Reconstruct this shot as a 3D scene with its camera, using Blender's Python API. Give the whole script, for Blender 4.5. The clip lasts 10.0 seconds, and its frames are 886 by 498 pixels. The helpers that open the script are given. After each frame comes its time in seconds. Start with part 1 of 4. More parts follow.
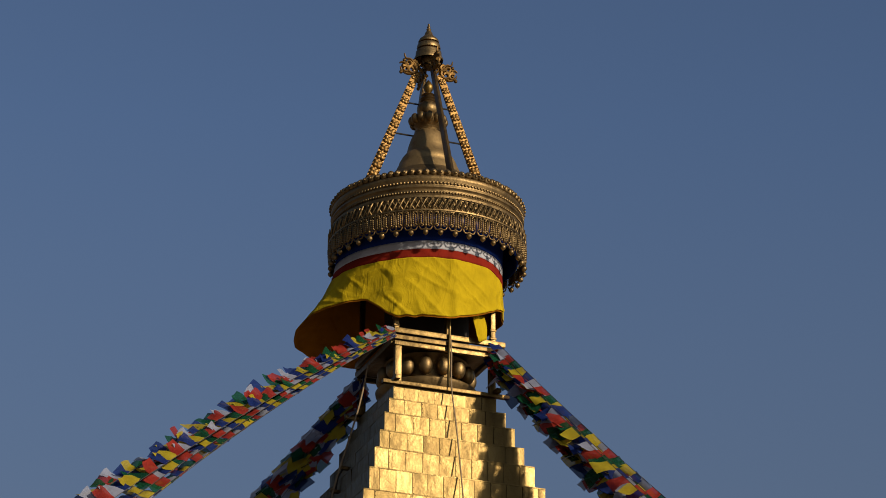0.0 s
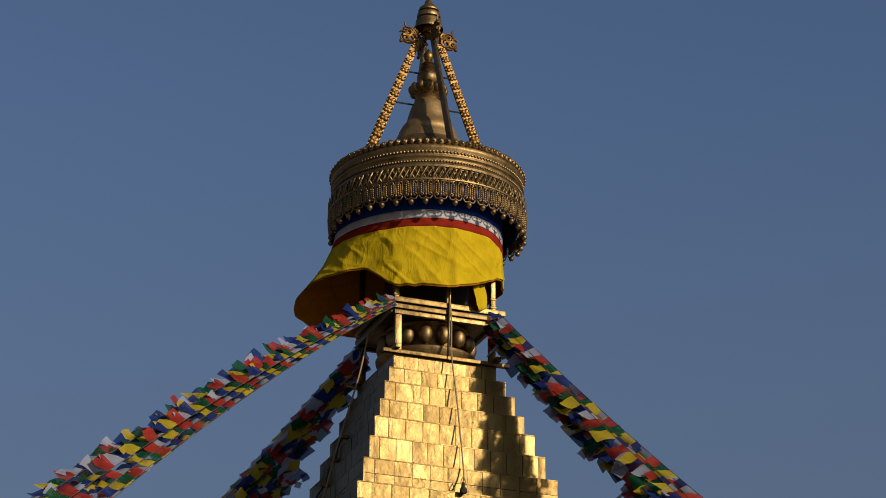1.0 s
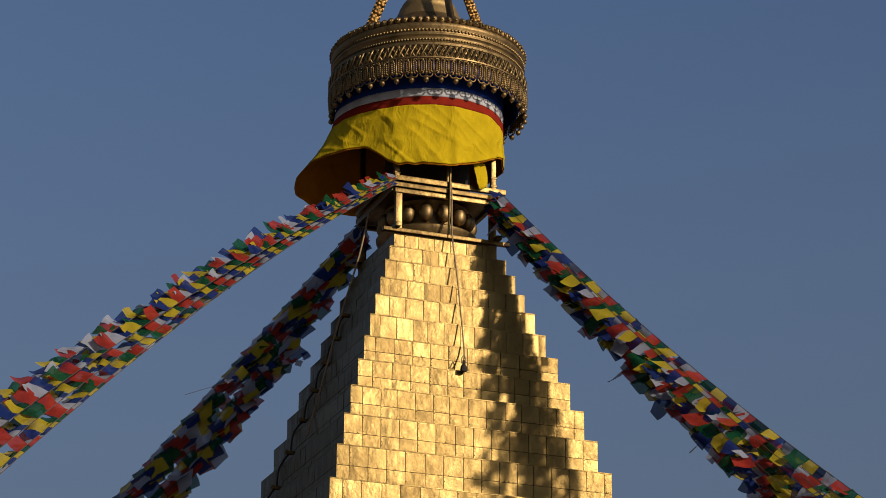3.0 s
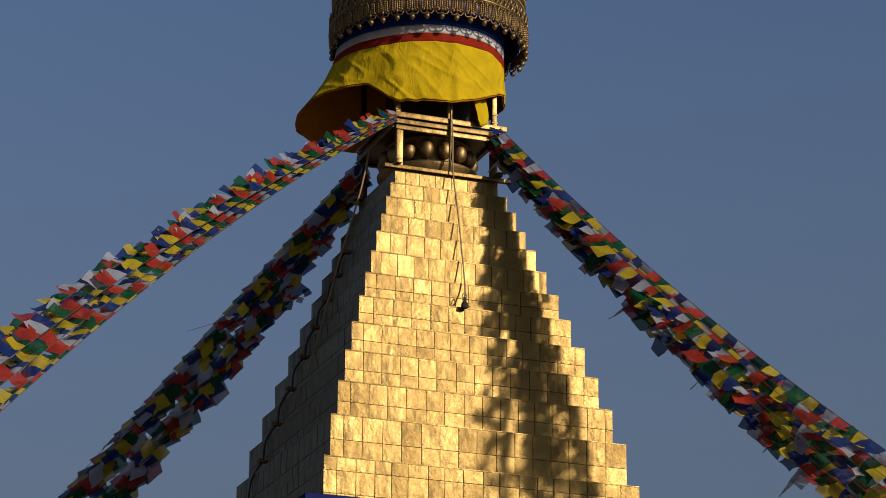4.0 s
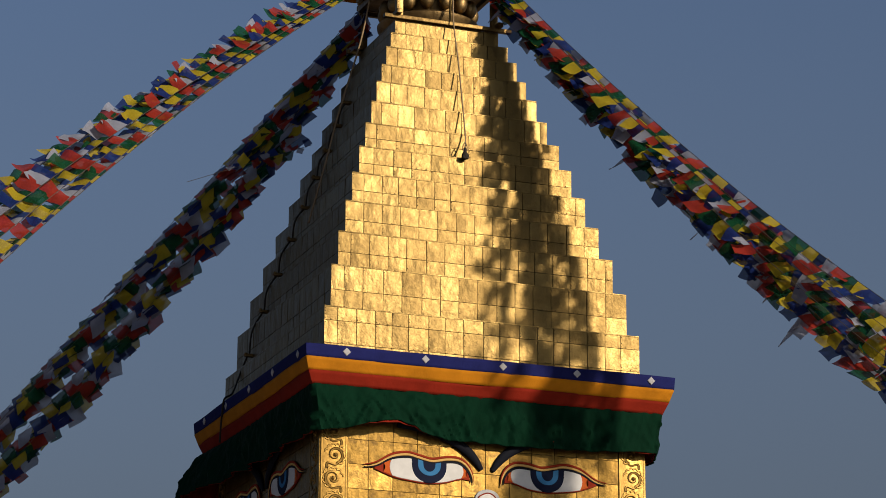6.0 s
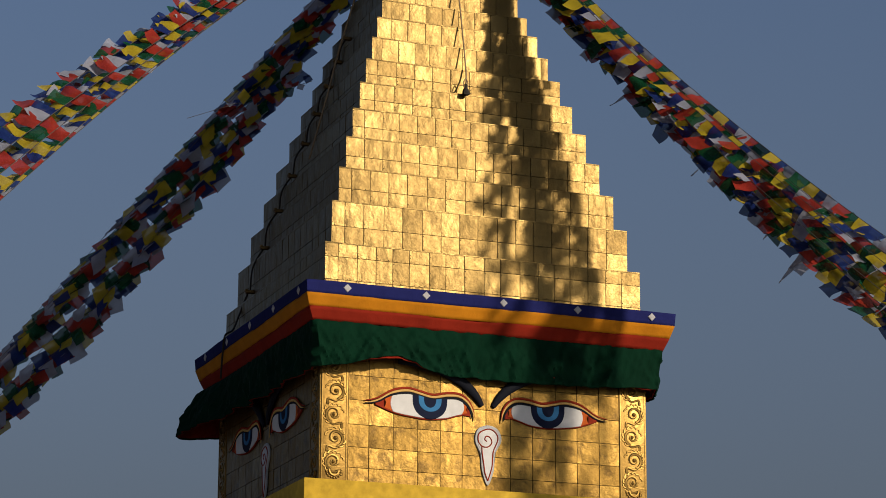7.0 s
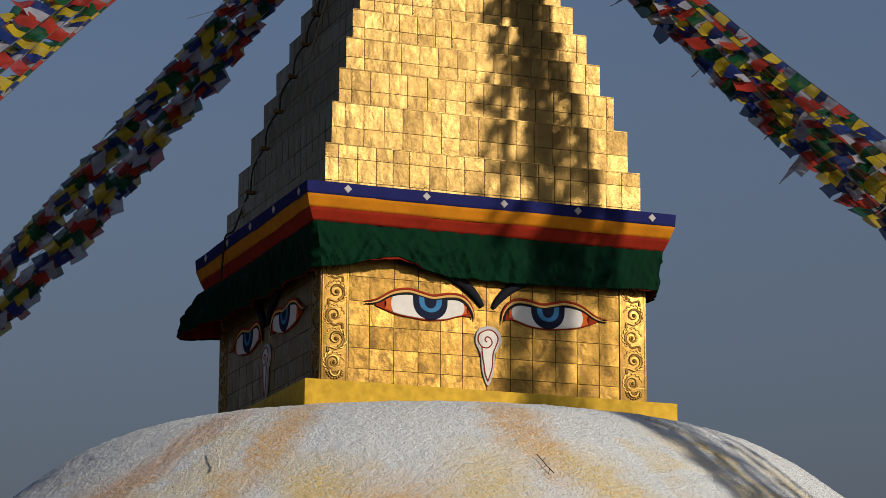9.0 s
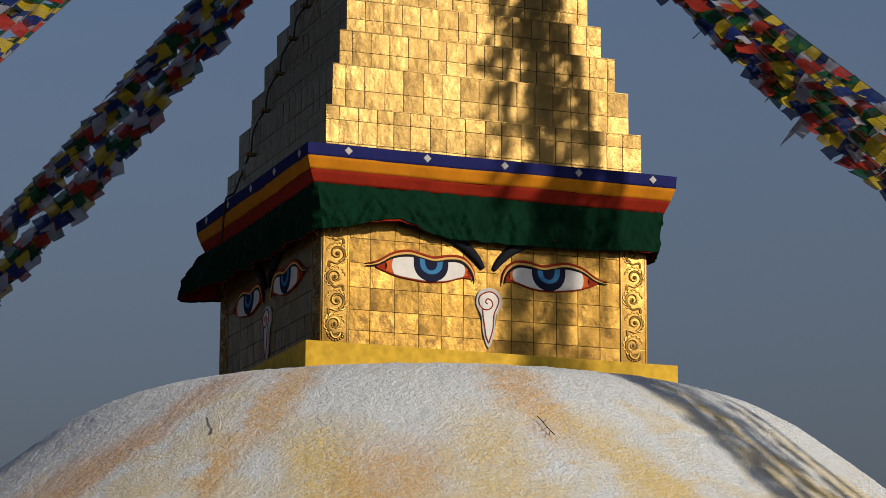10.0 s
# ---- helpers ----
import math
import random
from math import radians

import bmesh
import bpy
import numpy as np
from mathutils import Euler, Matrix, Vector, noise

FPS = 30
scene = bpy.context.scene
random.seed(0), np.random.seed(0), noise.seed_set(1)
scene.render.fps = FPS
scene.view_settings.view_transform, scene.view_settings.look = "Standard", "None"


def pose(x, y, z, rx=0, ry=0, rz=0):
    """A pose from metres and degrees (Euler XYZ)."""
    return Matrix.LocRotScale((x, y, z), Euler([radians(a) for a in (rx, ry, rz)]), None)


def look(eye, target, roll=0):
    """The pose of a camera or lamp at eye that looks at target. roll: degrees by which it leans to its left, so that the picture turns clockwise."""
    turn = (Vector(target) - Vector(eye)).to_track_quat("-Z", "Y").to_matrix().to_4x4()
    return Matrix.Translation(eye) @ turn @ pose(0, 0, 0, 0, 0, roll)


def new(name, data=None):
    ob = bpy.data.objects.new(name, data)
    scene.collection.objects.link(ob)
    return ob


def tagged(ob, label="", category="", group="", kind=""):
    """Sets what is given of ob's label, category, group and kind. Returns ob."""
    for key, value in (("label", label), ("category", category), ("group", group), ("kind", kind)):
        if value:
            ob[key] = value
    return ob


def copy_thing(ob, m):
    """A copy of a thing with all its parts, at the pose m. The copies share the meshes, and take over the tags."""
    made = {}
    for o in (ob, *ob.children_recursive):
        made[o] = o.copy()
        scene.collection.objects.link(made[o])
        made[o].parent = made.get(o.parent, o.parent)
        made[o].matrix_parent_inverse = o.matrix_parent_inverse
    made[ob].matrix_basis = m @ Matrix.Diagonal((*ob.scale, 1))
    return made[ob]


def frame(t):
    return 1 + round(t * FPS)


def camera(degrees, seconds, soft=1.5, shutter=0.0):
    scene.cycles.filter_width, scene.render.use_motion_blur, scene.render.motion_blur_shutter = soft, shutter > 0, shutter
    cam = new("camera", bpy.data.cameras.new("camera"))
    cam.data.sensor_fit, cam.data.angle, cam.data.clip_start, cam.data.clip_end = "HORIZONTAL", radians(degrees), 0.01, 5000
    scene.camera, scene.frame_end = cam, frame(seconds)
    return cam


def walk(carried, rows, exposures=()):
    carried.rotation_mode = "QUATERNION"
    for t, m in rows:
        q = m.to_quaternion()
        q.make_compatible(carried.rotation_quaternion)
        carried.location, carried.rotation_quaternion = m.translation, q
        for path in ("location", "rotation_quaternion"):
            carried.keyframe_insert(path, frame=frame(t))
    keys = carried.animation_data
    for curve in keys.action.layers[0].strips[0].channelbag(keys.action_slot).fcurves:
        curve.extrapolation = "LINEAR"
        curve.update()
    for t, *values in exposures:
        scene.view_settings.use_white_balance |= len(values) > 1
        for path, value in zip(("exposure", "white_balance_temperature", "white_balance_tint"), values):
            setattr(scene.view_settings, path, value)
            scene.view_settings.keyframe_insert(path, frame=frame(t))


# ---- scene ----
EXPO = 0.55
cam = camera(18.02, 10.0, soft=0.9)
BASE = 18.0                      # height of the tower's foot above the ground
EYE = Vector((-20.286, -54.356, 8.586))
# seconds, tilt up, heading to the right of +y
TILTS = ((0.0, 23.528, 20.82),
         (0.5, 23.282, 20.821),
         (1.0, 22.89, 20.822),
         (1.5, 22.371, 20.824),
         (2.0, 21.669, 20.828),
         (2.5, 21.029, 20.83),
         (4.0, 19.106, 20.811),
         (4.5, 18.401, 20.814),
         (5.0, 17.534, 20.816),
         (5.5, 16.755, 20.82),
         (7.0, 14.736, 20.81),
         (7.5, 14.122, 20.812),
         (8.0, 13.52, 20.815),
         (8.5, 13.109, 20.817),
         (9.0, 12.704, 20.813),
         (9.5, 12.233, 20.807),
         (10.0, 11.924, 20.802))


def aim(tilt, heading):
    a, b = radians(tilt), radians(heading)
    return EYE + 50 * Vector((math.sin(b) * math.cos(a), math.cos(b) * math.cos(a), math.sin(a)))


walk(cam, [(t, look(EYE, aim(a, b), 0.279)) for t, a, b in TILTS], exposures=((0.0, EXPO), (10.0, EXPO)))

# ---- sky and sun ----
HAZE = (0.98, 1.28, 1.55, 1)
SUN_EL, SUN_AZ = radians(19.0), radians(28.0)      # azimuth from the front (-y) towards +x
sun_dir = Vector((math.sin(SUN_AZ) * math.cos(SUN_EL), -math.cos(SUN_AZ) * math.cos(SUN_EL), math.sin(SUN_EL)))
world = bpy.data.worlds.new("sky")
scene.world = world
world.use_nodes = True
wn, wl = world.node_tree.nodes, world.node_tree.links
wn.clear()
sky = wn.new("ShaderNodeTexSky")
sky.sky_type = "NISHITA"
sky.sun_disc = False
sky.sun_elevation, sky.sun_rotation = SUN_EL, radians(180.0) - SUN_AZ
sky.altitude, sky.air_density, sky.dust_density, sky.ozone_density = 1300.0, 1.0, 1.0, 3.5
bg = wn.new("ShaderNodeBackground")
bg.inputs["Strength"].default_value = 0.058
wo = wn.new("ShaderNodeOutputWorld")
# city haze: the blue pales to grey towards the horizon
coord = wn.new("ShaderNodeTexCoord")
axes = wn.new("ShaderNodeSeparateXYZ")
haze = wn.new("ShaderNodeValToRGB")
haze.color_ramp.elements[0].position, haze.color_ramp.elements[0].color = 0.12, (0.95, 0.95, 0.95, 1)
haze.color_ramp.elements[1].position, haze.color_ramp.elements[1].color = 0.44, (0.0, 0.0, 0.0, 1)
blend = wn.new("ShaderNodeMix")
blend.data_type = "RGBA"
# dust in the air glows round the low sun
towards = wn.new("ShaderNodeVectorMath")
towards.operation = "DOT_PRODUCT"
towards.inputs[1].default_value = sun_dir
glow = wn.new("ShaderNodeValToRGB")
for k, (at, level) in enumerate(((0.0, 0.1), (0.45, 0.2), (0.80, 0.5), (1.0, 2.4))):
    e = glow.color_ramp.elements[k] if k < 2 else glow.color_ramp.elements.new(at)
    e.position, e.color = at, (level, level * 0.93, level * 0.80, 1) if k else (0.1, 0.1, 0.1, 1)
warm = wn.new("ShaderNodeVectorMath")
warm.operation = "MULTIPLY"
warm.inputs[1].default_value = [10 * c for c in HAZE[:3]]
wl.new(coord.outputs["Generated"], towards.inputs[0])
wl.new(towards.outputs["Value"], glow.inputs["Fac"])
wl.new(glow.outputs["Color"], warm.inputs[0])
wl.new(warm.outputs["Vector"], blend.inputs[7])
wl.new(coord.outputs["Generated"], axes.inputs["Vector"])
wl.new(axes.outputs["Z"], haze.inputs["Fac"])
wl.new(haze.outputs["Color"], blend.inputs[0])
wl.new(sky.outputs["Color"], blend.inputs[6])
tint = wn.new("ShaderNodeVectorMath")                 # brown dust takes some green and blue out of the air
tint.operation = "MULTIPLY"
tint.inputs[1].default_value = (1.09, 0.955, 0.92)
wl.new(blend.outputs[2], tint.inputs[0])
wl.new(tint.outputs["Vector"], bg.inputs["Color"])
wl.new(bg.outputs["Background"], wo.inputs["Surface"])

sun_data = bpy.data.lights.new("sun", "SUN")
sun_data.energy, sun_data.angle, sun_data.color = 3.5, radians(2.4), (1.0, 0.87, 0.69)
sun = new("sun", sun_data)
sun.matrix_world = look(sun_dir * 200, (0, 0, 0))


# ---- materials ----
class Nodes:
    """Short hand for a node material."""

    def __init__(self, name):
        self.mat = bpy.data.materials.new(name)
        self.mat.use_nodes = True
        self.t = self.mat.node_tree
        self.b = self.t.nodes["Principled BSDF"]
        self.pos = self.t.nodes.new("ShaderNodeNewGeometry").outputs["Position"]

    def link(self, a, b):
        self.t.links.new(a, b)

    def node(self, kind, **sets):
        n = self.t.nodes.new(kind)
        for k, v in sets.items():
            n.inputs[k].default_value = v
        return n

    def noise(self, scale, detail=4.0, rough=0.55, stretch=None, dist=0.0):
        n = self.node("ShaderNodeTexNoise", Scale=scale, Detail=detail, Roughness=rough, Distortion=dist)
        src = self.pos
        if stretch:
            m = self.node("ShaderNodeMapping", Scale=stretch)
            self.link(self.pos, m.inputs["Vector"])
            src = m.outputs["Vector"]
        self.link(src, n.inputs["Vector"])
        return n.outputs["Fac"]

    def ramp(self, fac, *stops):
        r = self.node("ShaderNodeValToRGB")
        e = r.color_ramp.elements
        while len(e) < len(stops):
            e.new(0.5)
        for x, (p, col) in zip(e, stops):
            x.position, x.color = p, (*(col if isinstance(col, tuple) else (col, col, col)), 1)
        self.link(fac, r.inputs["Fac"])
        return r.outputs["Color"]

    def mix(self, fac, a, b, blend="MIX"):
        n = self.t.nodes.new("ShaderNodeMix")
        n.data_type, n.blend_type = "RGBA", blend
        for sock, v in ((n.inputs[0], fac), (n.inputs[6], a), (n.inputs[7], b)):
            if isinstance(v, bpy.types.NodeSocket):
                self.link(v, sock)
            else:
                sock.default_value = v if isinstance(v, float) else (*v, 1)
        return n.outputs[2]

    def math(self, op, a, b=0.0):
        n = self.t.nodes.new("ShaderNodeMath")
        n.operation = op
        for sock, v in zip(n.inputs, (a, b)):
            if isinstance(v, bpy.types.NodeSocket):
                self.link(v, sock)
            else:
                sock.default_value = v
        return n.outputs[0]

    def bump(self, height, strength, distance, below=None):
        n = self.node("ShaderNodeBump", Strength=strength, Distance=distance)
        self.link(height, n.inputs["Height"])
        if below is not None:
            self.link(below, n.inputs["Normal"])
        return n.outputs["Normal"]

    def random(self):
        return self.node("ShaderNodeObjectInfo").outputs["Random"]

    def done(self, color=None, rough=None, metal=0.0, normal=None, **sets):
        for key, v in (("Base Color", color), ("Roughness", rough), ("Metallic", metal), ("Normal", normal)):
            if v is None:
                continue
            if isinstance(v, bpy.types.NodeSocket):
                self.link(v, self.b.inputs[key])
            else:
                self.b.inputs[key].default_value = (*v, 1) if isinstance(v, tuple) else v
        for k, v in sets.items():
            self.b.inputs[k.replace("_", " ")].default_value = v
        return self.mat


def gold(name, light, dark, patina, rough, hammer=0.5, stain=0.0):
    n = Nodes(name)
    # every sheet was beaten by itself: its relief starts anew
    jump = n.node("ShaderNodeVectorMath")
    jump.operation = "ADD"
    far = n.node("ShaderNodeCombineXYZ")
    for k, axis in enumerate("XYZ"):
        n.link(n.math("MULTIPLY", n.random(), 31.0 + 17.0 * k), far.inputs[axis])
    n.link(n.pos, jump.inputs[0])
    n.link(far.outputs["Vector"], jump.inputs[1])
    n.pos = jump.outputs["Vector"]
    fine, broad = n.noise(26, 5), n.noise(1.3, 4, 0.6)
    col = n.mix(n.ramp(n.random(), (0.0, 0.0), (1.0, 0.55)), light, dark)
    col = n.mix(n.ramp(broad, (0.42, 0.0), (0.75, 0.6)), col, dark)
    if stain:
        col = n.mix(n.ramp(n.noise(3.1, 6, 0.65, dist=0.6), (0.50, 0.0), (0.66, stain)), col, patina)
    col = n.mix(n.ramp(n.noise(11, 6, 0.7, (1, 1, 0.35)), (0.58, 0.0), (0.76, 0.6)), col, patina)
    r = n.math("ADD", n.math("MULTIPLY", fine, 0.24), rough - 0.15)
    r = n.math("ADD", r, n.math("MULTIPLY", n.random(), 0.07))
    r = n.math("ADD", r, n.math("MULTIPLY", n.math("SUBTRACT", n.noise(6.0, 3, 0.6, (1, 1, 0.6)), 0.5), 0.24))
    low = n.bump(n.noise(3.6, 2, 0.5, (1, 1, 0.6)), hammer, 0.055)
    low = n.bump(n.noise(13, 3, 0.6), hammer * 0.5, 0.012, low)
    return n.done(col, r, 1.0, n.bump(fine, 0.35, 0.008, low))


def cloth(name, col, weave=60.0, through_light=0.28, vary=0.25, scale=2.5, wrinkle=0.3, gauze=0.0):
    n = Nodes(name)
    tone = n.ramp(n.noise(scale, 4), (0.3, 1.0 - vary), (0.7, 1.0))
    c = n.mix(1.0, col, tone, "MULTIPLY")
    nor = n.bump(n.noise(weave, 2), 0.25, 0.004, n.bump(n.noise(5, 4, 0.6, (1, 1, 0.45), 1.2), wrinkle, 0.04))
    n.done(c, 0.85, 0.0, nor, Specular_IOR_Level=0.06)
    tr = n.node("ShaderNodeBsdfTranslucent")
    n.link(c, tr.inputs["Color"])
    mx = n.node("ShaderNodeMixShader", Fac=through_light)
    n.link(n.b.outputs[0], mx.inputs[1])
    n.link(tr.outputs[0], mx.inputs[2])
    top = mx.outputs[0]
    if gauze:                      # thin open weave lets some light straight through
        clear, open_mix = n.node("ShaderNodeBsdfTransparent"), n.node("ShaderNodeMixShader", Fac=gauze)
        n.link(top, open_mix.inputs[1])
        n.link(clear.outputs[0], open_mix.inputs[2])
        top = open_mix.outputs[0]
    n.link(top, n.t.nodes["Material Output"].inputs["Surface"])
    return n.mat


def paint(name, col, rough=0.7, vary=0.2):
    n = Nodes(name)
    tone = n.ramp(n.noise(6, 5), (0.3, 1.0 - vary), (0.7, 1.0))
    return n.done(n.mix(1.0, col, tone, "MULTIPLY"), rough, 0.0, n.bump(n.noise(40, 3), 0.15, 0.005), Specular_IOR_Level=0.04)


TIER_GOLD = gold("gilded copper sheet", (0.158, 0.106, 0.038), (0.105, 0.067, 0.023), (0.05, 0.030, 0.013), 0.45, 0.48, 0.3)
WALL_GOLD = gold("gilded wall sheet", (0.170, 0.103, 0.026), (0.11, 0.062, 0.015), (0.045, 0.027, 0.011), 0.48, 0.5, 0.75)
JOINT_GOLD = gold("soiled gilded copper", (0.16, 0.10, 0.04), (0.11, 0.07, 0.03), (0.05, 0.03, 0.02), 0.55, 0.3)
RELIEF_GOLD = gold("chased gilded copper", (0.21, 0.128, 0.036), (0.15, 0.087, 0.022), (0.08, 0.043, 0.017), 0.46, 0.3)
LEG_GOLD = gold("worn gilded copper", (0.19, 0.108, 0.034), (0.13, 0.07, 0.022), (0.07, 0.04, 0.018), 0.50, 0.25, 0.4)
BRONZE = gold("aged gilt bronze", (0.235, 0.155, 0.066), (0.15, 0.097, 0.042), (0.055, 0.037, 0.02), 0.52, 0.45, 0.6)
BRONZE_DARK_SHADE = gold("dark gilt bronze, also shade tone", (0.16, 0.10, 0.04), (0.11, 0.07, 0.03), (0.05, 0.032, 0.02), 0.42, 0.25, 0.5)
TIMBER_GOLD = gold("weathered gilt timber", (0.17, 0.11, 0.04), (0.11, 0.068, 0.025), (0.06, 0.038, 0.018), 0.46, 0.4, 0.6)
CORD = paint("dark thin cord", (0.07, 0.06, 0.055), 0.9)
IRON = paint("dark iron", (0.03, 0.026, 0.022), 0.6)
YELLOW_PAINT = paint("yellow painted masonry", (0.47, 0.295, 0.03), 0.6, 0.35)
ROPE = paint("hemp rope", (0.24, 0.17, 0.10), 0.9)
BLACK = paint("black lacquer", (0.009, 0.010, 0.015), 0.7)
WHITE = paint("white enamel", (0.495, 0.48, 0.466), 0.7, 0.12)
GREY = paint("pale grey enamel", (0.357, 0.357, 0.357), 0.7, 0.12)
RED = paint("deep red enamel", (0.22, 0.024, 0.00959), 0.7)
ORANGE = paint("vermilion enamel", (0.429, 0.0858, 0.0172), 0.7)
CREAM = paint("ochre gold line", (0.515, 0.312, 0.101), 0.7)
IRIS_BLUE = paint("iris blue enamel", (0.0343, 0.137, 0.289), 0.7)
NAVY = paint("navy enamel", (0.008, 0.011, 0.028), 0.7)
CLOTH_BLUE = cloth("navy cloth", (0.0123, 0.0151, 0.0889), through_light=0.1)
CLOTH_ROYAL = cloth("royal blue cloth", (0.008, 0.027, 0.17), through_light=0.15)
CLOTH_WHITE = cloth("white cloth", (0.426, 0.412, 0.426), through_light=0.15)
CLOTH_RED = cloth("red cloth", (0.20, 0.016, 0.007), through_light=0.12)
CLOTH_ORANGE = cloth("orange cloth", (0.43, 0.158, 0.008), through_light=0.12)
CLOTH_GREEN = cloth("green cloth", (0.0010, 0.0185, 0.0085), through_light=0.12, wrinkle=0.4)
CLOTH_YELLOW = cloth("yellow cloth", (0.50, 0.345, 0.008), through_light=0.2, wrinkle=0.8)
CLOTH_SAFFRON = cloth("saffron lining cloth", (0.45, 0.16, 0.008), through_light=0.2, wrinkle=0.35)
FLAG_CLOTHS = [cloth("blue flag cloth", (0.0104, 0.024, 0.124), vary=0.4, gauze=0.10), cloth("white flag cloth", (0.25, 0.26, 0.325), vary=0.3, gauze=0.10),
               cloth("red flag cloth", (0.262, 0.025, 0.0156), vary=0.4, gauze=0.10), cloth("green flag cloth", (0.0048, 0.056, 0.0224), vary=0.4, gauze=0.10),
               cloth("yellow flag cloth", (0.362, 0.274, 0.0187), vary=0.35, gauze=0.10)]


def whitewash():
    n = Nodes("whitewashed dome plaster")
    # lime thrown on by the handful dries in overlapping dabs
    wobble = n.node("ShaderNodeVectorMath")
    wobble.operation = "ADD"
    shake = n.node("ShaderNodeTexNoise", Scale=5.0, Detail=3.0)
    soft = n.node("ShaderNodeVectorMath")
    soft.operation = "SCALE"
    soft.inputs["Scale"].default_value = 0.16
    n.link(n.pos, shake.inputs["Vector"])
    n.link(shake.outputs["Color"], soft.inputs[0])
    n.link(n.pos, wobble.inputs[0])
    n.link(soft.outputs["Vector"], wobble.inputs[1])
    cells = n.node("ShaderNodeTexVoronoi", Scale=11.0)
    n.link(wobble.outputs["Vector"], cells.inputs["Vector"])
    dabs = n.math("MULTIPLY", n.math("SUBTRACT", 0.8, cells.outputs["Distance"]), n.noise(3.0, 3))
    lumps = n.noise(12.0, 6, 0.68, (1, 1, 1.3), 0.3)
    axis = n.node("ShaderNodeSeparateXYZ")
    n.link(n.pos, axis.inputs["Vector"])
    turn = n.math("ARCTAN2", axis.outputs["Y"], axis.outputs["X"])
    far = n.math("SQRT", n.math("ADD", n.math("POWER", axis.outputs["X"], 2.0), n.math("POWER", axis.outputs["Y"], 2.0)))
    ragged = n.math("SUBTRACT", n.noise(2.6, 6, 0.68), 0.5)
    broad = n.math("SUBTRACT", n.noise(0.9, 4, 0.6), 0.5)

    def run(angle, drift, near, until, half, colour, strength, col):
        """A running stain of saffron water: its angle, turn a metre, first and last radius, half width."""
        mid = n.math("ADD", radians(angle), n.math("MULTIPLY", n.math("SUBTRACT", far, near), radians(drift)))
        off = n.math("MULTIPLY", n.math("ABSOLUTE", n.math("SUBTRACT", turn, mid)), far)
        off = n.math("DIVIDE", n.math("ADD", off, n.math("ADD", n.math("MULTIPLY", ragged, 1.1), n.math("MULTIPLY", broad, 0.9))), half)
        ends = n.math("ADD", n.math("MULTIPLY", ragged, 1.6), far)
        body = n.math("MULTIPLY", n.ramp(n.math("MULTIPLY", off, 0.5), (0.2, 1.0), (0.75, 0.0)),
                      n.ramp(n.math("MULTIPLY", n.math("SUBTRACT", ends, near - 0.6), 1.0), (0.0, 0.0), (1.0, 1.0)))
        body = n.math("MULTIPLY", body, n.ramp(n.math("MULTIPLY", n.math("SUBTRACT", until + 0.8, ends), 0.6), (0.0, 0.0), (1.0, 1.0)))
        body = n.math("MULTIPLY", body, n.ramp(lumps, (0.38, 0.35), (0.56, 1.0)))
        return n.mix(n.math("MULTIPLY", body, strength), col, colour)

    orange, ochre, tan, rust = (0.52, 0.305, 0.095), (0.56, 0.405, 0.12), (0.56, 0.46, 0.26), (0.46, 0.265, 0.135)
    col = n.mix(n.ramp(lumps, (0.3, 0.0), (0.7, 1.0)), (0.47, 0.505, 0.545), (0.60, 0.64, 0.685))
    crevice_shade = n.noise(19.0, 4, 0.7)
    low = n.math("MULTIPLY", n.math("SUBTRACT", far, 9.2), 0.05)
    col = n.mix(n.ramp(n.math("ADD", n.noise(0.8, 5, 0.62, dist=1.0), low), (0.50, 0.0), (0.66, 0.6)), col, tan)
    for stain in ((-130.4, -0.1, 6.4, 9.4, 0.45, orange, 0.85), (-143.0, -1.5, 6.6, 12.5, 0.50, rust, 0.8), (-99.0, 1.3, 6.5, 9.3, 0.50, orange, 0.85),
                  (-123.0, 2.0, 8.9, 12.0, 0.75, ochre, 0.9), (-113.5, 0.0, 9.4, 13.0, 0.85, orange, 0.75), (-133.3, 1.3, 9.2, 13.0, 0.22, orange, 0.8),
                  (-150.0, -3.0, 9.0, 13.0, 0.8, rust, 0.65), (-71.5, 1.8, 7.0, 13.0, 0.25, ochre, 0.9), (-75.0, 2.0, 7.6, 13.0, 0.35, tan, 0.7),
                  (-103.5, 0.0, 8.6, 13.0, 0.70, ochre, 0.7), (-92.0, 2.6, 8.6, 13.0, 0.65, ochre, 0.8), (-136.5, -0.5, 7.4, 12.0, 0.35, tan, 0.6),
                  (-60.0, 1.0, 8.5, 13.0, 0.40, tan, 0.8)):
        col = run(*stain, col)
    # crevice shading between the lumps, put into the colour as dark and pale speckle
    col = n.mix(n.ramp(crevice_shade, (0.56, 0.0), (0.72, 0.35)), col, (0.30, 0.26, 0.20))
    col = n.mix(n.ramp(crevice_shade, (0.30, 0.45), (0.46, 0.0)), col, (0.66, 0.68, 0.70))
    nor = n.bump(n.math("ADD", n.math("MULTIPLY", lumps, 1.0), n.math("MULTIPLY", dabs, 0.3)), 0.8, 0.09, n.bump(n.noise(2.2, 3, 0.5, (1, 1, 1), 1.0), 0.25, 0.10))
    return n.done(col, 0.92, 0.0, n.bump(n.noise(22, 5, 0.65), 0.9, 0.035, nor))


DOME_WHITE = whitewash()


def earth():
    n = Nodes("dusty paved ground")
    col = n.ramp(n.noise(0.4, 6), (0.3, (0.15, 0.11, 0.08)), (0.7, (0.24, 0.19, 0.14)))
    return n.done(col, 0.95, 0.0, n.bump(n.noise(8, 4), 0.4, 0.03))


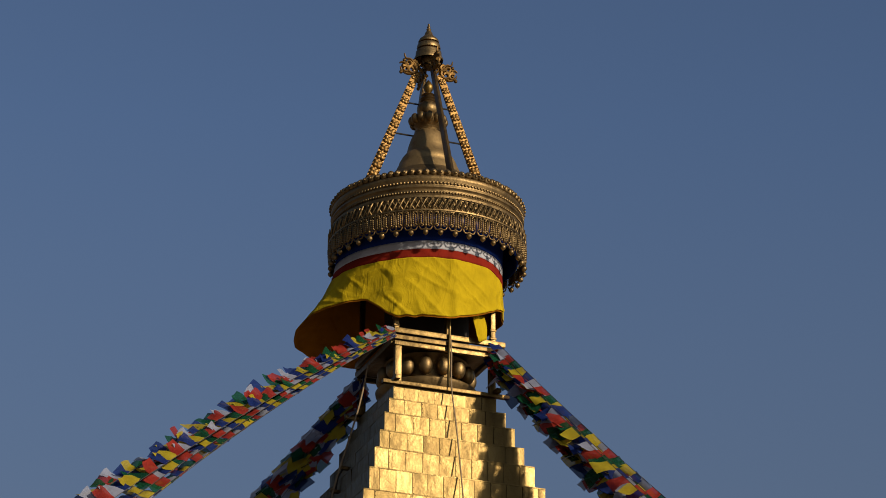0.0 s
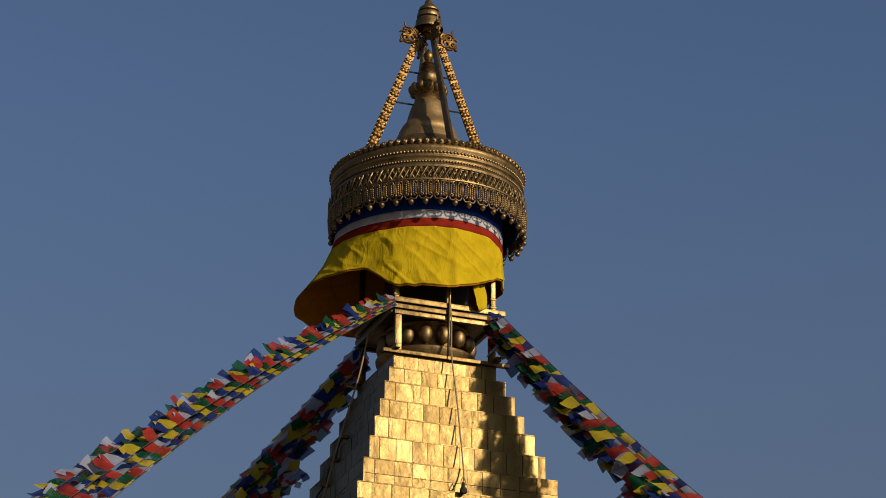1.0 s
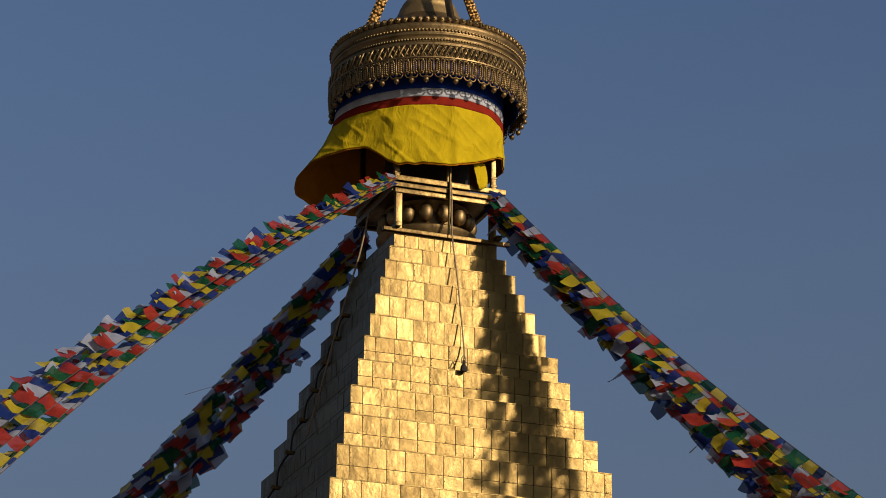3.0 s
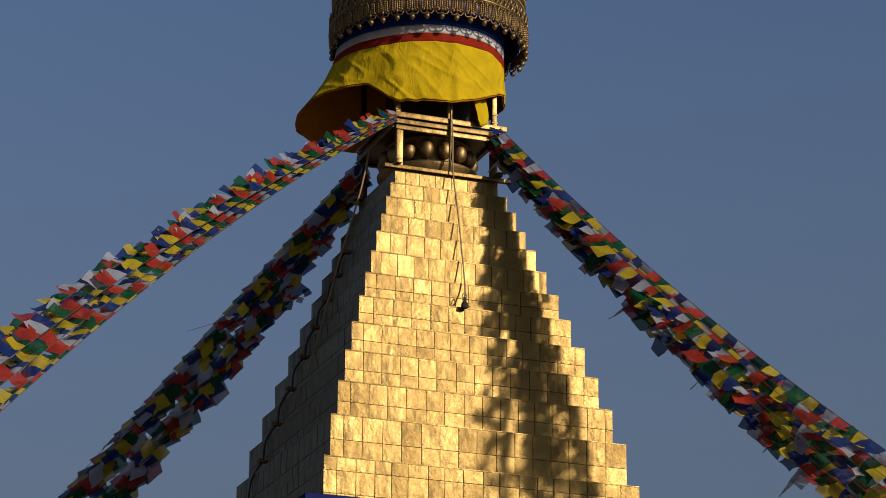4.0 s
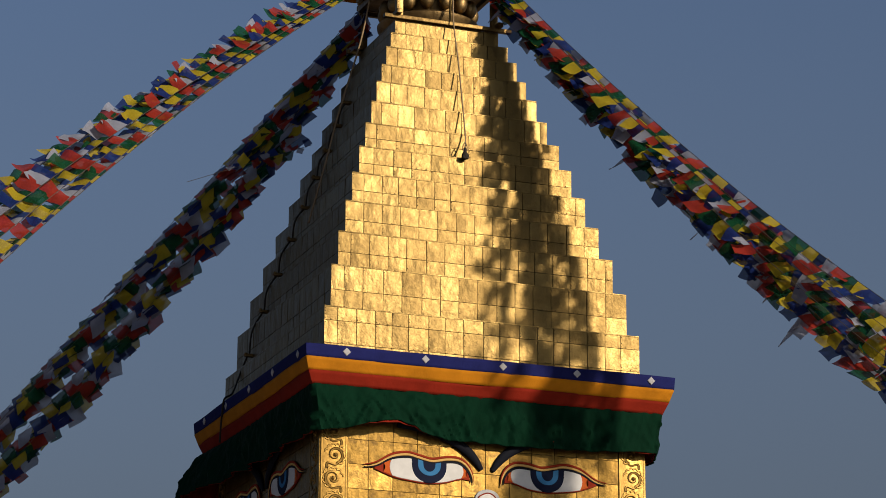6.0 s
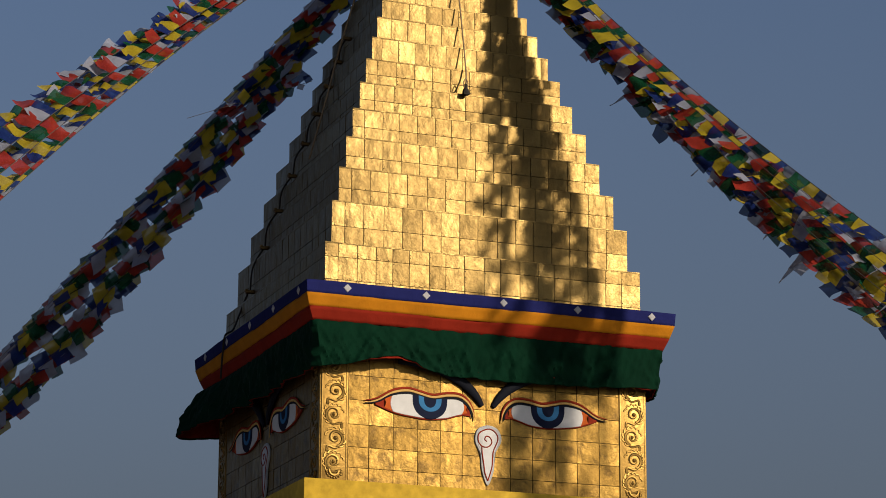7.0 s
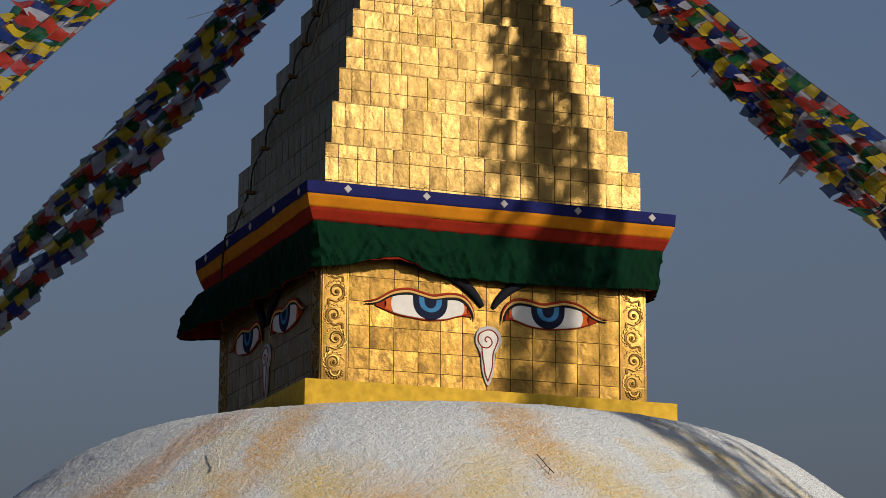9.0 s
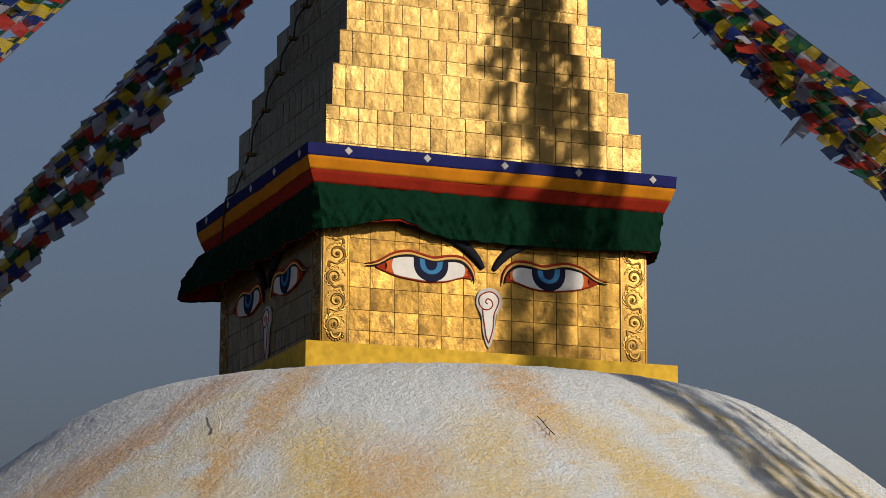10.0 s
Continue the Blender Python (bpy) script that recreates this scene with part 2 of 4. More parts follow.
# ---- building helpers ----
def thing(name, label, category, at=(0, 0, 0), group="", kind=""):
    ob = new(name)
    ob.empty_display_size = 0.3
    ob.location = at
    return tagged(ob, label, category, group, kind)


def part(name, bm, material, parent=None, label="", smooth=False, m=None):
    """Links a bmesh, in world coordinates (or moved by m), as one mesh object under parent."""
    me = bpy.data.meshes.new(name)
    bm.to_mesh(me)
    bm.free()
    if smooth:
        me.polygons.foreach_set("use_smooth", [True] * len(me.polygons))
    me.set_sharp_from_angle(angle=radians(42))
    return piece(name, me, material, parent, label, m)


def piece(name, me, material, parent=None, label="", m=None):
    for mt in (material if isinstance(material, (list, tuple)) else [material]):
        if len(me.materials) < (len(material) if isinstance(material, (list, tuple)) else 1):
            me.materials.append(mt)
    ob = new(name, me)
    if parent is not None:
        ob.parent = parent
        at, up = parent.matrix_basis.copy(), parent.parent
        while up is not None:
            at, up = up.matrix_basis @ at, up.parent
        ob.matrix_parent_inverse = Matrix.Identity(4)
        ob.matrix_basis = at.inverted() @ (m or Matrix.Identity(4))
    elif m is not None:
        ob.matrix_basis = m
    if label:
        ob["label"] = label
    return ob


def add_box(bm, lo, hi, bevel=0.0, m=None):
    c, s = [(a + b) / 2 for a, b in zip(lo, hi)], [b - a for a, b in zip(lo, hi)]
    made = bmesh.ops.create_cube(bm, size=1.0, matrix=(m or Matrix.Identity(4)) @ Matrix.LocRotScale(c, None, s))
    if bevel:
        edges = {e for v in made["verts"] for e in v.link_edges}
        bmesh.ops.bevel(bm, geom=list(edges), offset=bevel, segments=2, affect="EDGES", profile=0.6)
    return bm


def box(lo, hi, bevel=0.0, m=None):
    return add_box(bmesh.new(), lo, hi, bevel, m)


def smooth_curve(points, steps=6, closed=False):
    """Catmull-Rom through control points."""
    pts = [Vector(p) for p in points]
    n = len(pts)
    out = []
    for i in range(n if closed else n - 1):
        a, b = pts[(i - 1) % n if closed else max(i - 1, 0)], pts[i]
        c, d = pts[(i + 1) % n], pts[(i + 2) % n if closed else min(i + 2, n - 1)]
        for k in range(steps):
            t = k / steps
            out.append(0.5 * (2 * b + (c - a) * t + (2 * a - 5 * b + 4 * c - d) * t * t + (3 * b - a - 3 * c + d) * t ** 3))
    if not closed:
        out.append(pts[-1])
    return out


def add_tube(bm, pts, radius, seg=6, flat=1.0, up=Vector((0, 0, 1))):
    """A round or flattened rod along pts; radius: one number or one a point."""
    pts = [Vector(p) for p in pts]
    rings = []
    for i, p in enumerate(pts):
        d = (pts[min(i + 1, len(pts) - 1)] - pts[max(i - 1, 0)]).normalized()
        side = d.cross(up)
        side = side.normalized() if side.length > 1e-4 else d.orthogonal().normalized()
        nor = side.cross(d)
        r = radius[i] if isinstance(radius, (list, tuple)) else radius
        rings.append([bm.verts.new(p + side * (math.cos(a) * r) + nor * (math.sin(a) * r * flat))
                      for a in (2 * math.pi * k / seg for k in range(seg))])
    for a, b in zip(rings, rings[1:]):
        for k in range(seg):
            bm.faces.new((a[k], a[(k + 1) % seg], b[(k + 1) % seg], b[k])).smooth = True
    bm.faces.new(rings[0][::-1])
    bm.faces.new(rings[-1])
    return bm


def lathe(profile, seg=64, at=(0, 0)):
    """A turned body: profile of (radius, height), closed at the ends where the radius is 0."""
    bm = bmesh.new()
    rings = []
    for r, z in profile:
        if r < 1e-4:
            rings.append([bm.verts.new((at[0], at[1], z))] * seg)
        else:
            rings.append([bm.verts.new((at[0] + r * math.cos(2 * math.pi * k / seg), at[1] + r * math.sin(2 * math.pi * k / seg), z)) for k in range(seg)])
    for a, b in zip(rings, rings[1:]):
        for k in range(seg):
            q = []
            for v in (a[k], a[(k + 1) % seg], b[(k + 1) % seg], b[k]):
                if v not in q:
                    q.append(v)
            if len(q) > 2:
                bm.faces.new(q).smooth = True
    bmesh.ops.recalc_face_normals(bm, faces=bm.faces)
    return bm


def add_ball(bm, at, r, seg=10, rings=7, squash=1.0):
    bmesh.ops.create_uvsphere(bm, u_segments=seg, v_segments=rings, radius=r, matrix=Matrix.LocRotScale(at, None, (1, 1, squash)))
    return bm


def plate(outline, depth, thick, m=None):
    """A flat plate with a rounded front: outline in (x, z), its back at y = -depth, its front thick before that."""
    bm = bmesh.new()
    c = sum((Vector(p) for p in outline), Vector((0, 0))) / len(outline)
    loops = []
    for shrink, y in ((0.0, depth), (0.0, depth + thick * 0.6), (0.012, depth + thick)):
        ring = []
        for p in outline:
            d = Vector(p) - c
            p2 = Vector(p) - d.normalized() * min(shrink, d.length * 0.5)
            ring.append(bm.verts.new((p2.x, -y, p2.y)))
        loops.append(ring)
    n = len(outline)
    for a, b in zip(loops, loops[1:]):
        for k in range(n):
            bm.faces.new((a[k], a[(k + 1) % n], b[(k + 1) % n], b[k]))
    f = bm.faces.new(loops[-1])
    bmesh.ops.triangulate(bm, faces=[f])
    bmesh.ops.recalc_face_normals(bm, faces=bm.faces)
    if m is not None:
        bm.transform(m)
    return bm


LIFT = Matrix.Translation((0, 0, BASE))
SIDE = Matrix.Rotation(radians(-90), 4, "Z")            # turns the front on to the left-hand (-x) side
wind = Vector((-0.937, 0.35, 0.0))                      # towards the left as the tower is seen

# ---- ground and dome ----
rnd = random.Random(7)
bm = bmesh.new()
ring = [bm.verts.new((3000 * math.cos(2 * math.pi * k / 48), 3000 * math.sin(2 * math.pi * k / 48), 0)) for k in range(48)]
bm.faces.new(ring)
tagged(part("ground", bm, earth()), "dusty grey-brown paved ground round the stupa", "ground", kind="structure")


def dome_height(r):
    k = [(0, 0.05), (3.0, -0.114), (4.2, -0.308), (5.4, -0.524), (6.6, -0.74), (7.8, -1.33), (9.0, -2.216), (10.2, -3.141), (11.4, -4.049), (13.0, -5.265),
         (15.0, -7.1), (17.0, -10.0), (18.0, -13.0), (18.3, -18.0)]
    for i in range(len(k) - 1):
        if r <= k[i + 1][0]:
            a, b = k[max(i - 1, 0)], k[i]
            c, d = k[i + 1], k[min(i + 2, len(k) - 1)]
            h = c[0] - b[0]
            t = (r - b[0]) / h
            mb = (c[1] - a[1]) / max(c[0] - a[0], 1e-6) * h
            mc = (d[1] - b[1]) / max(d[0] - b[0], 1e-6) * h
            return (2 * t ** 3 - 3 * t * t + 1) * b[1] + (t ** 3 - 2 * t * t + t) * mb + (3 * t * t - 2 * t ** 3) * c[1] + (t ** 3 - t * t) * mc
    return k[-1][1]


# the side towards the square is built finely, with every dab of plaster; the rest coarsely
turns = [radians(-178 + 156 * k / 560) for k in range(560)] + [radians(-22 + 204 * k / 90) for k in range(90)]
radii = [0.5, 2.0, 3.0, 3.6, 4.2, 4.8, 5.4, 5.8] + [6.0 + 0.048 * i for i in range(146)] + [13.5, 14.2, 15, 15.8, 16.5, 17, 17.5, 18.0, 18.3]
N = len(turns)
cos_sin = [(math.cos(a), math.sin(a)) for a in turns]
points, quads = [], []
for r in radii:
    z = dome_height(r) + BASE
    for c, d in cos_sin:
        p = Vector((r * c + 0.17, r * d + 0.08, z))
        lump = 0.0
        if r > 3.2:
            lump = 0.016 * noise.fractal(p * 1.1, 0.8, 2.0, 3) + 0.010 * noise.noise(p * 7.0) + 0.013 * noise.noise(p * 13.0)
        points.append((p.x + c * 0.4 * lump, p.y + d * 0.4 * lump, z + lump))
for i in range(len(radii) - 1):
    quads += [(i * N + k, (i + 1) * N + k, (i + 1) * N + (k + 1) % N, i * N + (k + 1) % N) for k in range(N)]
dome_mesh = bpy.data.meshes.new("dome")
dome_mesh.from_pydata(points, [], quads)
dome_mesh.polygons.foreach_set("use_smooth", [True] * len(quads))
tagged(piece("dome", dome_mesh, DOME_WHITE), "whitewashed plaster stupa dome with saffron stains", "dome", kind="structure")

# ---- stepped golden spire ----
TIERS = ((3.436, 4.836), (3.244, 5.757), (3.036, 6.534), (2.820, 7.265), (2.611, 7.954), (2.392, 8.609), (2.198, 9.203),
         (2.003, 9.763), (1.833, 10.286), (1.663, 10.743), (1.510, 11.217), (1.360, 11.607), (1.202, 11.969))
FOOT = 3.80


def panel_mesh(kind, seed):
    """A unit sheet of metal, 1 x 1 in x and z, its face towards -y, softly dented, with turned edges."""
    r = random.Random(seed)
    bm = bmesh.new()
    n = 4
    g = [[None] * (n + 1) for _ in range(n + 1)]
    puff, cu, cv = r.uniform(0.001, 0.006), r.uniform(-0.2, 0.2), r.uniform(-0.2, 0.2)
    for i in range(n + 1):
        for j in range(n + 1):
            edge = i in (0, n) or j in (0, n)
            u, v = i / n - 0.5, j / n - 0.5
            y = -0.010 - puff * (1 - 4 * u * u) * (1 - 4 * v * v) * (1 + cu * u + cv * v) + (0 if edge else r.uniform(-0.0024, 0.0024))
            g[i][j] = bm.verts.new((u * 1.0, y, v * 1.0))
    for i in range(n):
        for j in range(n):
            bm.faces.new((g[i][j], g[i + 1][j], g[i + 1][j + 1], g[i][j + 1])).smooth = True
    rim = [g[i][0] for i in range(n)] + [g[n][j] for j in range(n)] + [g[i][n] for i in range(n, 0, -1)] + [g[0][j] for j in range(n, 0, -1)]
    corners = [rim[0], rim[n], rim[2 * n], rim[3 * n]]
    front = [bm.verts.new(v.co) for v in corners]
    back = [bm.verts.new((v.co.x, 0.03, v.co.z)) for v in corners]
    for k in range(4):
        q = (k + 1) % 4
        bm.faces.new((front[k], front[q], back[q], back[k]))
    me = bpy.data.meshes.new(kind)
    bm.to_mesh(me)
    bm.free()
    return me


def columns(r, half, pitch, first=0.0):
    """Uneven joints across a course of sheets."""
    xs, x = [-half], -half + pitch * (first or r.uniform(0.55, 1.0))
    while x < half - pitch * 0.4:
        xs.append(x)
        x += pitch * r.choice((0.88, 1.0, 1.0, 1.0, 1.08))
    return xs + [half]


def nails(spots, parent):
    """Dark nail heads along the joints: spots of (x, depth, z) on the front."""
    pts, tris = [], []
    for x, y, z in spots:
        b, h = len(pts), rnd.uniform(0.008, 0.013)
        pts += [(x - h, -y, z + BASE), (x, -y, z - h + BASE), (x + h, -y, z + BASE), (x, -y, z + h + BASE), (x, -y - 0.007, z + BASE)]
        tris += [(b + k, b + (k + 1) % 4, b + 4) for k in range(4)]
    me = bpy.data.meshes.new("nails")
    me.from_pydata(pts, [], tris)
    tagged(piece("nails", me, IRON, parent, "dark nail heads"), kind="stuff")


def sheet_pose(r, x0, x1, z0, z1, depth, turn):
    tilt = Euler((radians(r.gauss(0, 0.6)), 0, radians(r.gauss(0, 0.7))))
    m = Matrix.LocRotScale(((x0 + x1) / 2, -depth, (z0 + z1) / 2 + BASE), tilt, (x1 - x0 - 0.013, 1.0, z1 - z0 - 0.012))
    return turn @ m


tier_sheets = [panel_mesh("gilded_sheet", 20 + i) for i in range(8)]
for me in tier_sheets:
    me.materials.append(TIER_GOLD)
spire = thing("stepped_spire", "golden stepped pyramid spire of thirteen gilded copper tiers", "spire", (0, 0, BASE + FOOT))
below = FOOT
for i, (w, top) in enumerate(TIERS):
    bm = box((-w + 0.04, -w + 0.04, below + BASE - (0.05 if i else 0)), (w - 0.04, w - 0.04, top + BASE - 0.03))
    tier = part("tier", bm, JOINT_GOLD, spire)
    part("ledge", box((-w + 0.007, -w + 0.007, top + BASE - 0.029), (w - 0.007, w - 0.007, top + BASE), 0.005), TIER_GOLD, tier)
    h = top - 0.024 - below
    cuts = (0.0, 0.27, 0.73, 1.0) if i == 0 else (0.0, 0.44, 1.0) if i < 7 else (0.0, 1.0)
    side_bm = bmesh.new()
    heads = []
    for turn in (Matrix.Identity(4), SIDE):
        xs = columns(rnd, w - 0.004, 0.40 if i < 7 else 0.37)
        for a, b in zip(cuts, cuts[1:]):
            for x0, x1 in zip(xs, xs[1:]):
                m = sheet_pose(rnd, x0, x1, below + a * h, below + b * h, w - 0.02, turn)
                me = rnd.choice(tier_sheets)
                if turn == SIDE:
                    v0 = len(side_bm.verts)
                    side_bm.from_mesh(me)
                    side_bm.verts.ensure_lookup_table()
                    bmesh.ops.transform(side_bm, matrix=m, verts=side_bm.verts[v0:])
                else:
                    piece("gilded_sheet", me, TIER_GOLD, tier, m=m)
                    z0, z1 = below + a * h, below + b * h
                    heads += [(x0 + 0.022, w - 0.007, z0 + (z1 - z0) * f) for f in (0.15, 0.4, 0.65, 0.9) if rnd.random() < 0.7]
                    heads += [(x0 + (x1 - x0) * f, w - 0.007, z0 + 0.022) for f in (0.25, 0.5, 0.75) if rnd.random() < 0.5]
    nails(heads, tier)
    tagged(part("sheet_cladding", side_bm, TIER_GOLD, tier), kind="stuff")
    below = top

# ---- square tower with the painted eyes ----
tower = thing("harmika_tower", "square gilded copper tower with painted eyes on each face", "tower", (0, 0, BASE - 0.6))
part("core", box((-3.46, -3.46, -0.5 + BASE), (3.46, 3.46, 3.3 + BASE)), JOINT_GOLD, tower)
bm = box((-3.955, -3.955, -0.9 + BASE), (3.955, 3.955, -0.03 + BASE), 0.02)
part("plinth", bm, YELLOW_PAINT, tower, "yellow painted plinth with worn edges")
wall_sheets = [panel_mesh("wall_sheet", 60 + i) for i in range(8)]
for me in wall_sheets:
    me.materials.append(WALL_GOLD)
XS = (-2.925, -2.49, -1.98, -1.47, -0.995, -0.527, -0.02, 0.503, 0.98, 1.483, 1.954, 2.44, 2.885)
ZS = (-0.03, 0.31, 0.72, 1.17, 1.66, 2.15, 2.65, 3.2)
for turn in (Matrix.Identity(4), SIDE):
    for z0, z1 in zip(ZS, ZS[1:]):
        for x0, x1 in zip(XS, XS[1:]):
            piece("wall_sheet", rnd.choice(wall_sheets), WALL_GOLD, tower, m=sheet_pose(rnd, x0, x1, z0, z1, 3.485, turn))


def spiral(cx, cz, r0, turns, start, hand, depth, steps=26):
    return [Vector((cx + hand * r0 * (1 - 0.85 * t) * math.cos(start + turns * 2 * math.pi * t), -depth, cz + r0 * (1 - 0.85 * t) * math.sin(start + turns * 2 * math.pi * t)))
            for t in (k / steps for k in range(steps + 1))]


def scroll_panel(x0, x1, turn):
    """A corner strip of chased vine scrolls between two raised fillets."""
    m = turn @ LIFT
    bm = box((x0, -3.505, -0.03), (x1, -3.47, 3.2), 0.006)
    for x in (x0 + 0.02, x1 - 0.03):
        add_box(bm, (x - 0.014, -3.514, -0.03), (x + 0.014, -3.50, 3.2), 0.006)
    for k in range(7):
        add_box(bm, (x0 + 0.05, -3.509, ZS[min(k, 7)] - 0.006), (x1 - 0.06, -3.50, ZS[min(k, 7)] + 0.006))
    bm.transform(m)
    strip = part("scroll_panel", bm, RELIEF_GOLD, tower, "chased gilded strip with vine scrolls")
    mid, up = (x0 + x1) / 2, Vector((0, 1, 0))
    for k in range(6):
        hand = 1 if k % 2 else -1
        cz = 0.40 + 0.47 * k
        vb = bmesh.new()
        add_tube(vb, spiral(mid + 0.02 * hand, cz, 0.175, 1.35, -1.3, hand, 3.503), [0.036 - 0.014 * q / 26 for q in range(27)], 7, 0.9, up)
        stem = smooth_curve([(mid - 0.15 * hand, -3.508, cz - 0.27), (mid - 0.13 * hand, -3.508, cz - 0.17), (mid + 0.04 * hand, -3.508, cz - 0.20), (mid + 0.17 * hand, -3.51, cz - 0.06)], 6)
        add_tube(vb, stem, [0.030 - 0.012 * q / (len(stem) - 1) for q in range(len(stem))], 7, 0.9, up)
        # leaf lobes curl off the outer side of the scroll
        for q in range(8):
            a = -0.9 + q * 0.52
            o = Vector((hand * math.cos(a), 0, math.sin(a)))
            t = Vector((-hand * math.sin(a), 0, math.cos(a)))
            c = Vector((mid + 0.02 * hand, -3.506, cz)) + o * 0.185
            if x0 + 0.07 < c.x < x1 - 0.08:
                lobe = smooth_curve([c - t * 0.045, c + o * 0.028 - t * 0.01, c + o * 0.036 + t * 0.028, c + o * 0.012 + t * 0.040], 4)
                add_tube(vb, lobe, [0.024 - 0.010 * w / (len(lobe) - 1) for w in range(len(lobe))], 6, 0.9, up)
        for q in range(3):
            a = 2.4 + 0.5 * q
            leaf = smooth_curve([(mid + hand * 0.06 * math.cos(a), -3.506, cz + 0.06 * math.sin(a)), (mid + hand * 0.11 * math.cos(a + 0.3), -3.51, cz + 0.11 * math.sin(a + 0.3))], 4)
            add_tube(vb, leaf, [0.022, 0.024, 0.022, 0.016, 0.008], 6, 0.9, up)
        add_ball(vb, (mid + 0.02 * hand, -3.5, cz), 0.042, 8, 6)
        vb.transform(m)
        part("vine", vb, RELIEF_GOLD, strip, smooth=True)
    lb = bmesh.new()
    for q in range(9):
        a = math.pi * (1.05 + 0.9 * q / 8)
        add_ball(lb, (mid + 0.16 * math.cos(a), -3.515, 0.22 + 0.14 * math.sin(a)), 0.024, 7, 5)
    add_tube(lb, [(mid + 0.10 * math.cos(math.pi * (1 + q / 10)), -3.52, 0.24 + 0.11 * math.sin(math.pi * (1 + q / 10))) for q in range(11)], 0.024, 6, 1.0, up)
    lb.transform(m)
    part("rosette", lb, RELIEF_GOLD, strip, smooth=True)


for turn in (Matrix.Identity(4), SIDE):
    scroll_panel(-3.485, -2.93, turn)
    scroll_panel(2.89, 3.485, turn)

# the painted eye: control points of its lines, across and up from the tower's foot, outer corner first
LID_TOP = smooth_curve([(-2.60, 1.63), (-2.34, 1.70), (-2.02, 1.88), (-1.70, 1.945), (-1.44, 1.90), (-1.17, 1.85), (-0.87, 1.905), (-0.61, 1.905), (-0.43, 1.80), (-0.32, 1.62), (-0.29, 1.44)], 5)
LID_LOW = smooth_curve([(-2.60, 1.61), (-2.34, 1.65), (-2.04, 1.81), (-1.70, 1.87), (-1.44, 1.83), (-1.17, 1.78), (-0.91, 1.82), (-0.65, 1.83), (-0.47, 1.74), (-0.37, 1.60), (-0.34, 1.46)], 5)
UNDER = smooth_curve([(-2.40, 1.62), (-1.99, 1.47), (-1.60, 1.41), (-1.26, 1.385), (-0.91, 1.42), (-0.65, 1.50), (-0.43, 1.55), (-0.36, 1.51)], 5)


def edge_at(curve, x):
    for a, b in zip(curve, curve[1:]):
        if a.x <= x <= b.x:
            return a.y + (b.y - a.y) * (x - a.x) / max(b.x - a.x, 1e-6)
    return curve[0].y if x < curve[0].x else curve[-1].y


def between(x0, x1, bulge0=0.0, bulge1=0.0, n=14, grow=0.0):
    """The outline of the part of the eyeball between two arcs, under the lid and above the lower line."""
    top = [(x0 + (x1 - x0) * k / n, edge_at(LID_LOW, x0 + (x1 - x0) * k / n) + 0.005) for k in range(n + 1)]
    low = [(x0 + (x1 - x0) * k / n, edge_at(UNDER, x0 + (x1 - x0) * k / n) - grow) for k in range(n, -1, -1)]
    out = list(top)
    for k in range(1, 6):
        t = k / 6
        out.append((x1 + bulge1 * 4 * t * (1 - t), top[-1][1] + (low[0][1] - top[-1][1]) * t))
    out += low
    for k in range(1, 6):
        t = k / 6
        out.append((x0 + bulge0 * 4 * t * (1 - t), low[-1][1] + (top[0][1] - low[-1][1]) * t))
    return out


def half_disc(cx, rx, bottom, n=22):
    """A disc hung under the lid: the iris and its rings."""
    out = [(cx - rx + 2 * rx * k / n, edge_at(LID_LOW, cx - rx + 2 * rx * k / n) + 0.004) for k in range(n + 1)]
    for k in range(1, n):
        a = math.pi * k / n
        top = edge_at(LID_LOW, cx)
        out.append((cx + rx * math.cos(a), top + (bottom - top) * math.sin(a) ** 0.8))
    return out


def flip(points):
    return [(-x, z) for x, z in points][::-1]


